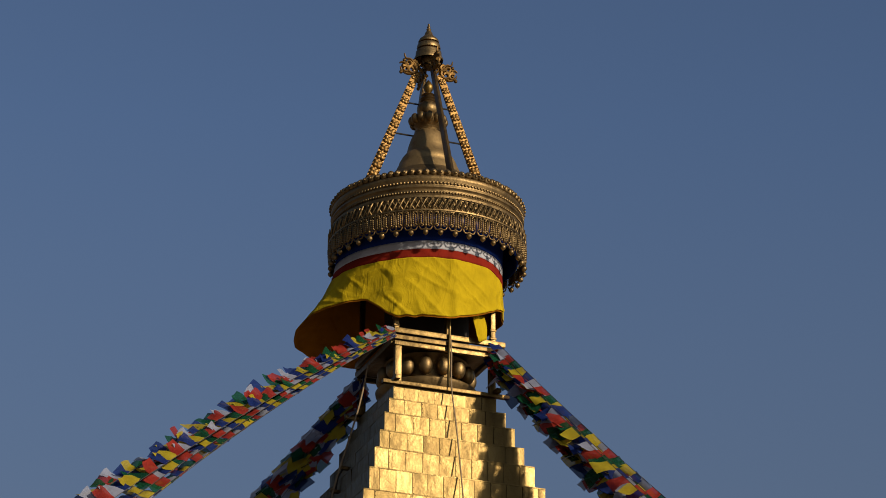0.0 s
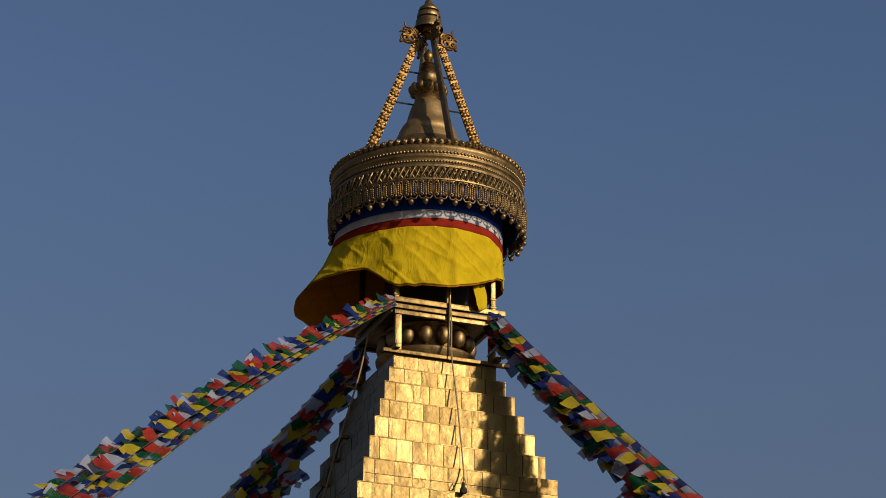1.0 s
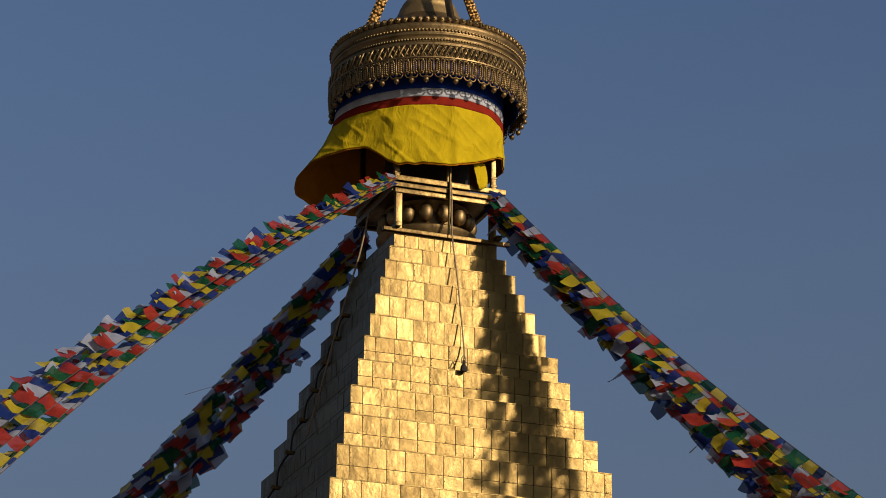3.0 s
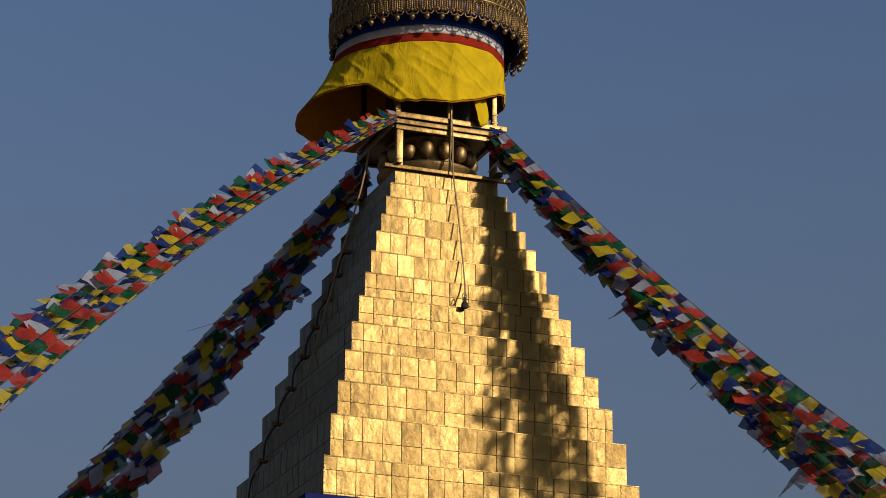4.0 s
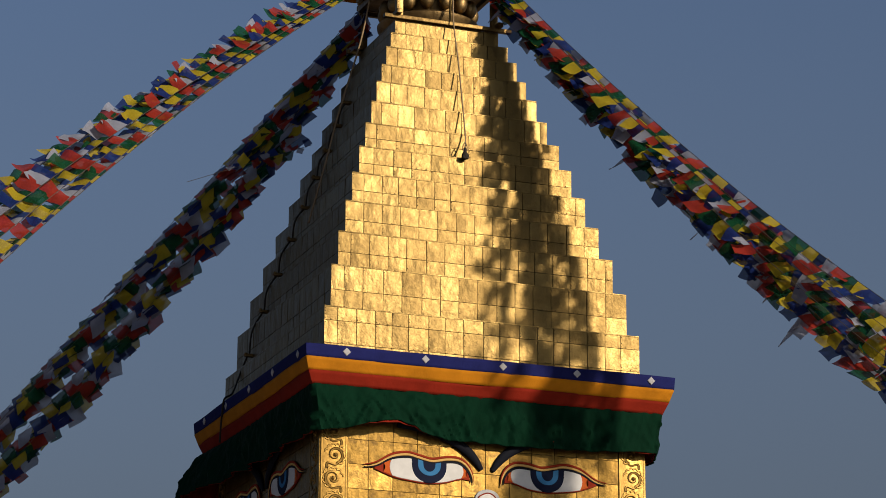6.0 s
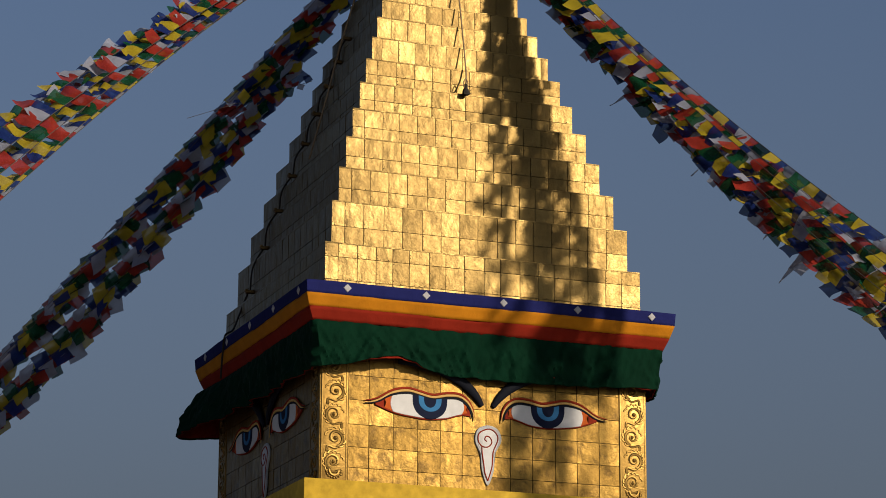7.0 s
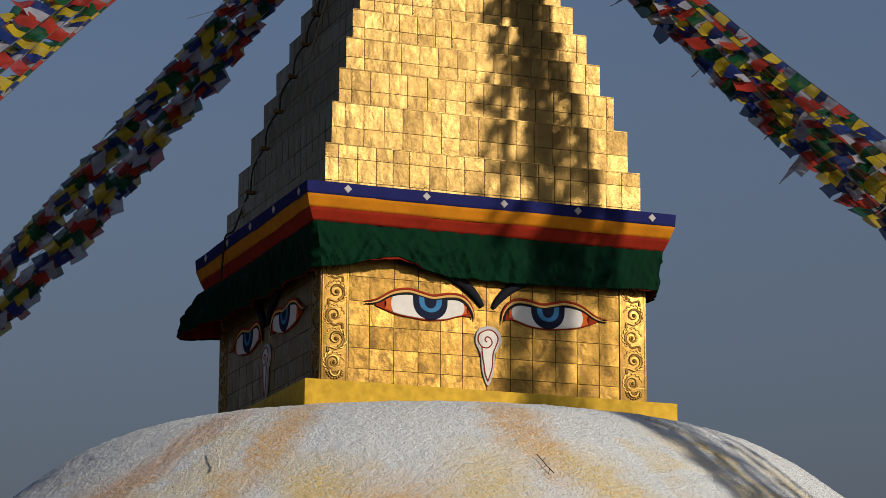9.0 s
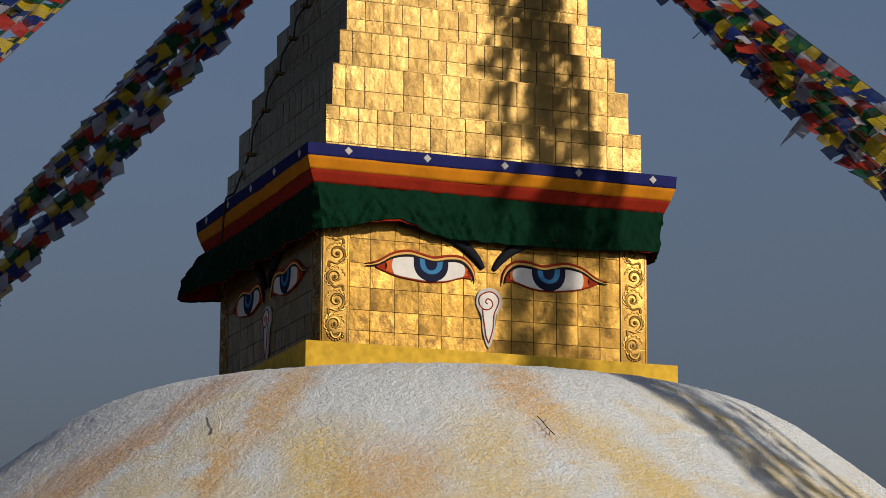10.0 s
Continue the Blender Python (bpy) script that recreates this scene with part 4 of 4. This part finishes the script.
bm = bmesh.new()
g = []
for j in range(9):
    z, row = 13.85 - 0.62 * j / 8, []
    for i in range(9):
        p = radians(-58 + 15 * i / 8)
        r = 1.50 + 0.03 * math.sin(i * 1.3 + j * 0.5) + 0.01 * j
        row.append(bm.verts.new((FRONT * math.cos(p) + LEFT * math.sin(p)) * r + Vector((0, 0, z + BASE + 0.05 * math.sin(i * 0.9) * j / 8))))
    g.append(row)
for a, b in zip(g, g[1:]):
    for k in range(8):
        bm.faces.new((a[k], b[k], b[k + 1], a[k + 1])).smooth = True
ob = part("loose_end", bm, CLOTH_YELLOW, parasol_cloth, "loose yellow end hanging by a post")
md = ob.modifiers.new("thickness", "SOLIDIFY")
md.thickness = 0.008

# ---- pinnacle over the drum ----
pinnacle = thing("pinnacle", "aged bronze bell and jewel pinnacle on the parasol roof", "pinnacle", (0, 0, BASE + 16.6))


def turned(name, profile, mat=BRONZE, seg=48, parent=None, label=""):
    return part(name, lathe([(r, z + BASE) for r, z in profile], seg), mat, parent or pinnacle, label)


turned("roof", [(0, 16.62), (2.04, 16.62), (1.9, 16.70), (1.4, 16.95), (1.02, 17.25), (0.86, 17.5), (0.80, 17.6), (0, 17.6)])
BELL_BRONZE = gold("brown bell bronze", (0.34, 0.23, 0.10), (0.25, 0.165, 0.07), (0.12, 0.08, 0.04), 0.58, 0.25, 0.4)
turned("bell", [(0, 17.55), (0.80, 17.60), (0.71, 17.80), (0.66, 17.90), (0.665, 17.92), (0.60, 18.05), (0.525, 18.15), (0.50, 18.17), (0.46, 18.35), (0.40, 18.55), (0.32, 18.72), (0.27, 18.76), (0.0, 18.76)], BELL_BRONZE, 64, label="bronze bell with engraved petals")
turned("neck", [(0, 18.75), (0.25, 18.75), (0.27, 18.79), (0.24, 18.82), (0.27, 18.86), (0.0, 18.86)])
turned("lotus_cup", [(0, 18.85), (0.25, 18.85), (0.36, 18.95), (0.38, 19.02), (0.30, 19.16), (0.17, 19.18), (0, 19.18)])
bb = add_ball(bmesh.new(), (0, 0, 0), 0.098, 12, 9, 1.3)
petal = bpy.data.meshes.new("petal")
bb.to_mesh(petal)
bb.free()
petal.polygons.foreach_set("use_smooth", [True] * len(petal.polygons))
for k in range(12):
    a = 2 * math.pi * (k + 0.5) / 12
    piece("petal", petal, BRONZE, pinnacle, m=Matrix.LocRotScale((0.365 * math.cos(a), 0.365 * math.sin(a), 19.03 + BASE), Euler((0, radians(12), a)), None))
turned("pot", [(0, 19.15), (0.16, 19.17), (0.22, 19.22), (0.262, 19.33), (0.255, 19.42), (0.20, 19.49), (0.16, 19.52), (0, 19.52)])
turned("disc", [(0, 19.50), (0.17, 19.51), (0.20, 19.55), (0.17, 19.58), (0.195, 19.61), (0.17, 19.66), (0.14, 19.68), (0.17, 19.71), (0.12, 19.76), (0.06, 19.79), (0, 19.79)], BRONZE_DARK_SHADE)
turned("jewel", [(0, 19.77), (0.05, 19.78), (0.10, 19.86), (0.122, 19.93), (0.10, 20.00), (0.05, 20.07), (0.015, 20.12), (0, 20.13)], RELIEF_GOLD, 24)

# canopy cap carried by four legs
canopy = thing("canopy_frame", "four gilded legs with rosettes carrying a bronze cap", "canopy", (0, 0, BASE + 16.7))
turned("cap", [(0.34, 20.62), (0.345, 20.66), (0.31, 20.72), (0.30, 20.84), (0.285, 20.87), (0.20, 20.88), (0.20, 20.915), (0.275, 20.92), (0.28, 20.95), (0.265, 21.03), (0.25, 21.05), (0.17, 21.06), (0.17, 21.09), (0.24, 21.095), (0.245, 21.12), (0.215, 21.18), (0.13, 21.26),
               (0.10, 21.30), (0.085, 21.36), (0.045, 21.42), (0.06, 21.45), (0.03, 21.48), (0.045, 21.52), (0.02, 21.55), (0.03, 21.58), (0, 21.62)], BRONZE, 40, canopy, "tiered bronze cap")
# lining and collar in darker bronze: shade under the cap put into colour
turned("cap_lining", [(0.33, 20.625), (0.29, 20.74), (0.20, 20.84), (0.0, 20.86)], BRONZE_DARK_SHADE, 32, canopy)
turned("collar", [(0, 20.40), (0.10, 20.41), (0.15, 20.47), (0.12, 20.55), (0.17, 20.66), (0.18, 20.80), (0, 20.80)], BRONZE_DARK_SHADE, 32, canopy)


def rosette_mesh():
    """A four-petalled boss through the leg's plate, the same on both faces."""
    bm = bmesh.new()
    n, rows = 24, []
    for side in (-1, 1):
        for f, h in ((0.0, 0.078), (0.18, 0.074), (0.30, 0.058), (0.55, 0.074), (0.80, 0.062), (1.0, 0.034)) if side < 0 else ((1.0, 0.034), (0.80, 0.062), (0.55, 0.074), (0.30, 0.058), (0.18, 0.074), (0.0, 0.078)):
            if f == 0:
                rows.append([bm.verts.new((0, side * h, 0))] * n)
                continue
            row = []
            for k in range(n):
                a = 2 * math.pi * k / n
                lobe = abs(math.sin(2 * a)) ** 0.6
                rad = 0.115 * f * (0.62 + 0.38 * lobe if f > 0.4 else 1.0)
                row.append(bm.verts.new((rad * math.cos(a), side * (0.034 + (h - 0.034) * (0.45 + 0.55 * lobe if f > 0.4 else 1.0)), rad * math.sin(a))))
            rows.append(row)
    for a, b in zip(rows, rows[1:]):
        for k in range(n):
            q = []
            for v in (a[k], a[(k + 1) % n], b[(k + 1) % n], b[k]):
                if v not in q:
                    q.append(v)
            bm.faces.new(q).smooth = True
    bmesh.ops.recalc_face_normals(bm, faces=bm.faces)
    me = bpy.data.meshes.new("rosette")
    bm.to_mesh(me)
    bm.free()
    me.materials.append(LEG_GOLD)
    return me


rosette = rosette_mesh()
FOOT_R, FOOT_Z, HEAD_R, HEAD_Z = 1.50, 17.05, 0.28, 20.30
for k in range(4):
    turn = Matrix.Rotation(k * math.pi / 2, 4, "Z") @ LIFT
    d = Vector((HEAD_R - FOOT_R, 0, HEAD_Z - FOOT_Z))
    n = Vector((d.z, 0, -d.x)).normalized()
    a, b = Vector((FOOT_R, 0, FOOT_Z - 0.3)) + Vector((0.11, 0, 0)), Vector((HEAD_R, 0, HEAD_Z))
    bm = bmesh.new()
    corners = []
    for c, half in ((a, 0.125), (b, 0.085)):
        corners.append([bm.verts.new(c + n * sx * half + Vector((0, sy * 0.038, 0))) for sx, sy in ((-1, -1), (1, -1), (1, 1), (-1, 1))])
    for q in range(4):
        bm.faces.new((corners[0][q], corners[0][(q + 1) % 4], corners[1][(q + 1) % 4], corners[1][q]))
    bm.faces.new(corners[0][::-1])
    bm.faces.new(corners[1])
    bmesh.ops.recalc_face_normals(bm, faces=bm.faces)
    bmesh.ops.bevel(bm, geom=bm.edges[:], offset=0.012, segments=2, affect="EDGES")
    bm.transform(turn)
    # front and back legs: plain darker bronze, their faces' shade put into the colour
    leg = part("leg", bm, LEG_GOLD if k % 2 == 0 else BRONZE_DARK_SHADE, canopy, "canopy leg: gilded with rosettes at the sides, shade-dark bronze front and back")
    lean = math.atan2(d.x, d.z)
    for q in range(16 if k % 2 == 0 else 0):
        t = (q + 0.6) / 16.4
        c = a + (b - a) * t
        piece("rosette", rosette, LEG_GOLD, leg, m=turn @ Matrix.LocRotScale(c, Euler((0, lean, 0)), (1.32 - 0.45 * t,) * 3))
    # leafy scroll head that leans outwards from the leg's top
    bm = bmesh.new()
    up = Vector((0, 1, 0))
    for cx, cz, r, st, hand in ((0.42, 20.33, 0.13, 2.6, 1), (0.58, 20.30, 0.10, 0.8, 1), (0.50, 20.47, 0.10, 3.6, -1), (0.36, 20.48, 0.09, 1.5, 1)):
        pts = [Vector((cx + hand * r * (1 - 0.8 * t) * math.cos(st + 7.5 * t), 0, cz + r * (1 - 0.8 * t) * math.sin(st + 7.5 * t))) for t in (w / 16 for w in range(17))]
        add_tube(bm, pts, [0.05 - 0.022 * w / 16 for w in range(17)], 7, 1.3, up)
    for pts in ([(0.24, 0, 20.26), (0.36, 0, 20.24), (0.52, 0, 20.20), (0.66, 0, 20.26), (0.70, 0, 20.36)], [(0.30, 0, 20.40), (0.44, 0, 20.58), (0.56, 0, 20.60), (0.60, 0, 20.72)],
                [(0.14, 0, 20.30), (0.24, 0, 20.42), (0.20, 0, 20.52)], [(0.56, 0, 20.45), (0.66, 0, 20.48), (0.72, 0, 20.44)]):
        c = smooth_curve(pts, 5)
        add_tube(bm, c, [0.045 - 0.032 * w / (len(c) - 1) for w in range(len(c))], 7, 1.2, up)
    for x, z in ((0.47, 20.40), (0.62, 20.40), (0.38, 20.56), (0.60, 20.54), (0.68, 20.22)):
        add_ball(bm, (x, 0, z), 0.045, 8, 6)
    bm.transform(turn)
    part("scroll_head", bm, LEG_GOLD, canopy, "gilded leafy scroll ornament", smooth=True)
for z in (18.62, 19.45):
    r = FOOT_R + (HEAD_R - FOOT_R) * (z - FOOT_Z) / (HEAD_Z - FOOT_Z)
    for dx, dy in ((1, 0),):
        bm = add_tube(bmesh.new(), [(-dx * r, -dy * r, z + BASE + 0.02 * dy), (dx * r, dy * r, z + BASE + 0.02 * dy)], 0.02, 6)
        part("tie_rod", bm, IRON, canopy, "dark iron tie rod")

# ---- ropes, pegs and weight ----
rope = thing("hanging_rope", "thin hemp rope with an iron weight hung down the golden steps", "rope", (0.0, -1.3, BASE + 8.6))
pts = smooth_curve([(0.06, -1.32, 13.30), (0.085, -1.33, 12.9), (0.06, -1.42, 12.0), (0.055, -1.75, 10.9), (0.0, -2.28, 9.2), (-0.07, -2.46, 8.80)], 8)
part("cord", add_tube(bmesh.new(), [p + Vector((0, 0, BASE)) for p in pts], 0.017, 6), ROPE, rope)
for s in (-1, 1):
    c = smooth_curve([(-0.065, -2.45, 8.95), (-0.075 + s * 0.05, -2.47, 8.82), (-0.08 + s * 0.03, -2.48, 8.70)], 5)
    part("loop", add_tube(bmesh.new(), [p + Vector((0, 0, BASE)) for p in c], 0.012, 6), ROPE, rope)
bm = bmesh.new()
add_ball(bm, (-0.085, -2.50, 8.62 + BASE), 0.075, 12, 8, 1.2)
add_box(bm, (-0.15, -2.56, 8.55 + BASE), (-0.02, -2.44, 8.63 + BASE), 0.02)
add_tube(bm, [(-0.08, -2.49, 8.68 + BASE), (-0.078, -2.48, 8.80 + BASE)], 0.03, 6)
part("weight", bm, IRON, rope, "dark iron weight", smooth=True)
pole = thing("pole", "slim gilded pole leaning on the platform", "pole", (0.0, -1.3, BASE + 12.05))
part("rod", add_tube(bmesh.new(), [(0.02, -1.31, 12.06 + BASE), (0.045, -1.335, 13.6 + BASE), (0.05, -1.35, 13.75 + BASE)], 0.028, 8), TIER_GOLD, pole)
guy = thing("guy_rope", "thin rope from the platform down the shaded side of the steps", "rope", (-1.3, 0.2, BASE + 9.0))
part("cord", add_tube(bmesh.new(), [p + Vector((0, 0, BASE)) for p in smooth_curve([(-1.28, 0.25, 12.95), (-1.55, 0.1, 11.8), (-2.05, 0.0, 10.1), (-2.35, -0.15, 9.0), (-2.75, -0.2, 7.5)], 6)], 0.02, 6), ROPE, guy)
PEGS = (2.06, 1.72, 1.43, 1.15, 0.94, 0.78, 0.62, 0.5, 0.4)
last = None
for (w, top), (w2, _), y in zip(TIERS, TIERS[1:], PEGS):
    z = top + 0.24
    m = Matrix.Translation((-w2, y, z + BASE))
    if last is None:
        peg = thing("peg", "short gilded bracket peg on the shaded steps", "peg", m.translation, "bracket pegs")
        bm = bmesh.new()
        add_box(bm, (-0.17, -0.055, -0.05), (0.04, 0.055, 0.02), 0.012)
        add_box(bm, (-0.19, -0.065, -0.02), (-0.13, 0.065, 0.035), 0.01)
        part("arm", bm, JOINT_GOLD, peg, m=m)
    else:
        copy_thing(peg, m)
        wire = thing("cable", "dark cable looped from peg to peg down the steps", "cable", (-w2, y, z + BASE), "step cables")
        c = smooth_curve([last, (last[0] + 0.02, last[1] - 0.10, last[2] + (z + BASE - last[2]) * 0.55), (-w2 - 0.06, y, z + BASE + 0.03)], 6)
        part("strand", add_tube(bmesh.new(), c, 0.02, 6), IRON, wire)
    last = (-w2 - 0.06, y, z + BASE + 0.03)

# ---- prayer flags ----
def flag_mesh(seed, mat):
    """A square of thin cloth, hung by its edge at y = 0 along x, streaming towards +y."""
    r = random.Random(seed)
    bm = bmesh.new()
    n = 5
    curl, wave, ph, skew = r.uniform(-0.42, 0.46), r.uniform(0.08, 0.22), r.uniform(0, 6.3), r.uniform(-0.4, 0.4)
    g = []
    for j in range(n + 1):
        v = j / n
        row = []
        for i in range(n + 1):
            u = i / n - 0.5
            z = wave * v * math.sin(ph + 4.0 * v + 2.2 * u) + curl * v * v + 0.10 * v * u * math.sin(ph * 2)
            row.append(bm.verts.new((u * (1 - 0.08 * v) + skew * v, v * (1 - 0.12 * abs(curl)), z)))
        g.append(row)
    for j in range(n):
        for i in range(n):
            bm.faces.new((g[j][i], g[j][i + 1], g[j + 1][i + 1], g[j + 1][i])).smooth = True
    me = bpy.data.meshes.new("flag")
    bm.to_mesh(me)
    bm.free()
    me.materials.append(mat)
    return me


flags = [[flag_mesh(100 * c + s, FLAG_CLOTHS[c]) for s in range(8)] for c in range(5)]


def strand(start, azimuth, slope, lift, knee, reach, label, lean, size=0.33, spread=0.35, tails=0.0, phase=0, end=None, blow=1.0):
    """A cord that hangs down from start to the ground, or as far as end, with flags along its first stretch, streaming downwind."""
    a = radians(azimuth)
    d = Vector((math.sin(a), -math.cos(a), 0))
    top = Vector(start) + Vector((0, 0, BASE))

    def at(r):
        q = min(r, knee)
        return top + d * r + Vector((0, 0, -slope * q + lift * q * q - (slope - 2 * lift * knee) * max(0.0, r - knee)))

    run = end or knee + (at(knee).z - 0.05) / (slope - 2 * lift * knee)
    n = 40
    string = thing("prayer_flag_string", label, "prayer flags", at(run), "prayer flag strings")
    part("cord", add_tube(bmesh.new(), [at(run * k / n) for k in range(n + 1)], 0.006, 5), CORD, string)
    r, k = rnd.uniform(0.02, 0.10), phase
    while r < reach:
        p = at(r)
        along = (at(r + 0.1) - p).normalized()
        grow = min(1.0, 0.80 + r / 12.0)
        h = wind * blow + Vector((0, 0, lean)) + Vector((rnd.gauss(0, spread), rnd.gauss(0, spread), rnd.gauss(0, spread)))
        h = (h - along * h.dot(along) * 0.75).normalized()
        x = (along - h * along.dot(h)).normalized()
        rot = Matrix((x, h, x.cross(h))).transposed()
        sz = size * grow * rnd.uniform(0.78, 1.18)
        piece("flag", rnd.choice(flags[k % 5]), FLAG_CLOTHS[k % 5], string, m=Matrix.LocRotScale(p, rot.to_quaternion(), (sz * rnd.uniform(1.0, 1.25), sz * rnd.uniform(0.7, 1.2), sz)))
        if tails and rnd.random() < tails:
            piece("streamer", rnd.choice(flags[1]), FLAG_CLOTHS[1], string, "loose pale streamer", m=Matrix.LocRotScale(p, rot.to_quaternion(), (0.06, rnd.uniform(0.55, 0.8), 0.4)))
        k += 1 if rnd.random() < 0.97 else 2
        r += sz * rnd.uniform(0.82, 1.06) * (d.x * along.x + d.y * along.y)


def bundle(corner, lines, knee, reach, label, lean, drop, **more):
    """Strings tied to one corner: each with its azimuth, height of the knot, slope and sag; neighbours carry the colours in step."""
    for i, (azimuth, knot, slope, lift) in enumerate(lines):
        start = Vector(corner) + Vector((rnd.uniform(-0.05, 0.05), rnd.uniform(-0.05, 0.05), knot - drop * i))
        strand(start, azimuth, slope, lift, knee, reach, label, lean, phase=rnd.choice((0, 0, 0, 1, 2)), **more)


bundle((-1.18, -1.25, 13.24), ((-45, 0, 0.574, -0.004), (-47, 0, 0.590, -0.0049), (-44, 0, 0.577, -0.0046), (-43, 0, 0.573, -0.0043), (-46, 0, 0.596, -0.0056), (-44, 0, 0.589, -0.0053), (-45, 0, 0.602, -0.0064), (-46, 0, 0.613, -0.0072)),
       16.0, 20.0, "string of faded five-colour prayer flags streaming in sunlight", 0.15, 0.025, size=0.32, spread=0.13)
bundle((1.22, -1.25, 13.12), ((20, 0.107, 1.018, 0.0115), (24, 0.070, 1.056, 0.0126), (19, 0.033, 1.018, 0.0104), (27, -0.019, 1.092, 0.0128), (22, -0.049, 1.059, 0.0110), (19, -0.077, 1.032, 0.0094), (25, -0.119, 1.095, 0.0113),
                              (20, -0.120, 1.068, 0.0104), (29, -0.120, 1.173, 0.0145), (23, -0.120, 1.139, 0.0131), (20, -0.120, 1.118, 0.0122), (21, -0.120, 1.165, 0.0142)),
       12.0, 19.0, "string of five-colour prayer flags fluttering in the wind", -0.45, 0.02, tails=0.025, size=0.35, spread=0.24)
# extra strings, added to broaden the shadow on the tower but not the dome
bundle((1.22, -1.25, 13.10), ((12, -0.077, 0.960, 0.0086), (14, -0.110, 1.040, 0.0108), (16, 0.020, 0.990, 0.0098), (28, -0.060, 1.120, 0.0133)),
       12.0, 8.2, "string of five-colour prayer flags added to widen the bundle's shadow, bare on its lower stretch", -0.45, 0.02, size=0.35, spread=0.24)
bundle((-1.15, 1.20, 12.95), ((-135, 0.130, 0.968, 0.0021), (-134, 0.120, 1.000, 0.0033), (-133, 0.116, 1.027, 0.0041), (-137, 0.088, 0.998, 0.0061), (-135, 0.062, 1.066, 0.0087),
                              (-134, -0.067, 1.182, 0.0156), (-136, -0.088, 1.178, 0.0171), (-135, -0.100, 1.215, 0.0185), (-133, -0.115, 1.266, 0.0207), (-135, -0.143, 1.266, 0.0222)),
       9.5, 13.0, "string of five-colour prayer flags hanging in shade", -1.5, 0.03, size=0.36, spread=0.20, blow=0.15)
strand((-2.0, 2.0, 10.0), -109, 0.33, 0.0, 1.0, 2.0, "short thread of small prayer flags beside the steps", -0.2, 0.2, end=2.75)

# a pale cable lies down the flank of the dome
cable = thing("dome_cable", "pale cable lying down the flank of the dome", "cable", (-9.4, 3.4, BASE + dome_height(10.0)))
c = []
for i in range(30):
    r = 6.4 + 6.5 * i / 29
    c.append(Vector((-0.937 * r + 0.22 + 0.10 * r * -0.35, 0.35 * r - 0.04 - 0.10 * r * 0.937, BASE + dome_height(r) + 0.05)))
part("cord", add_tube(bmesh.new(), c, 0.022, 6), ROPE, cable)

# two bent twigs lie on the dome
def on_dome(angle, r, lift=0.0):
    a = radians(angle)
    return Vector((r * math.cos(a), r * math.sin(a), BASE + dome_height(r) + lift))


def twig(label, knots, radius, mat, branches=()):
    ob = thing("twig", label, "twig", on_dome(*knots[-1]))
    part("stem", add_tube(bmesh.new(), smooth_curve([on_dome(a, r, l * 0.25 + 0.004) for a, r, l in knots], 4), radius, 6), mat, ob)
    for pair in branches:
        part("branch", add_tube(bmesh.new(), smooth_curve([on_dome(a, r, l * 0.25 + 0.004) for a, r, l in pair], 4), radius * 0.7, 6), mat, ob)


twig("dark crooked twig stuck in the dome's plaster", ((-97.3, 8.75, 0.06), (-96.9, 8.9, 0.02), (-96.7, 9.05, 0.03), (-96.2, 9.25, 0.0)), 0.009, IRON,
     (((-96.7, 9.05, 0.03), (-97.2, 9.12, 0.05)), ((-96.9, 8.9, 0.02), (-96.4, 8.85, 0.08)), ((-96.5, 9.15, 0.02), (-96.9, 9.28, 0.02))))
twig("pale thin twig lying on the dome", ((-137.2, 8.45, 0.02), (-136.2, 8.65, 0.03), (-135.2, 8.85, 0.02), (-134.8, 9.02, 0.0)), 0.012, WHITE)
hung = thing("cable", "dark cable hanging over the valance from the lowest peg", "cable", (-3.9, 2.2, BASE + 2.6), "step cables")
c = smooth_curve([(-3.33, 2.08, 5.10), (-3.47, 2.28, 4.60), (-3.72, 1.90, 4.15), (-3.99, 1.56, 3.93), (-3.99, 1.71, 3.61), (-3.94, 2.0, 3.08)], 6)
part("strand", add_tube(bmesh.new(), [p + Vector((0, 0, BASE)) for p in c], 0.022, 6), IRON, hung)
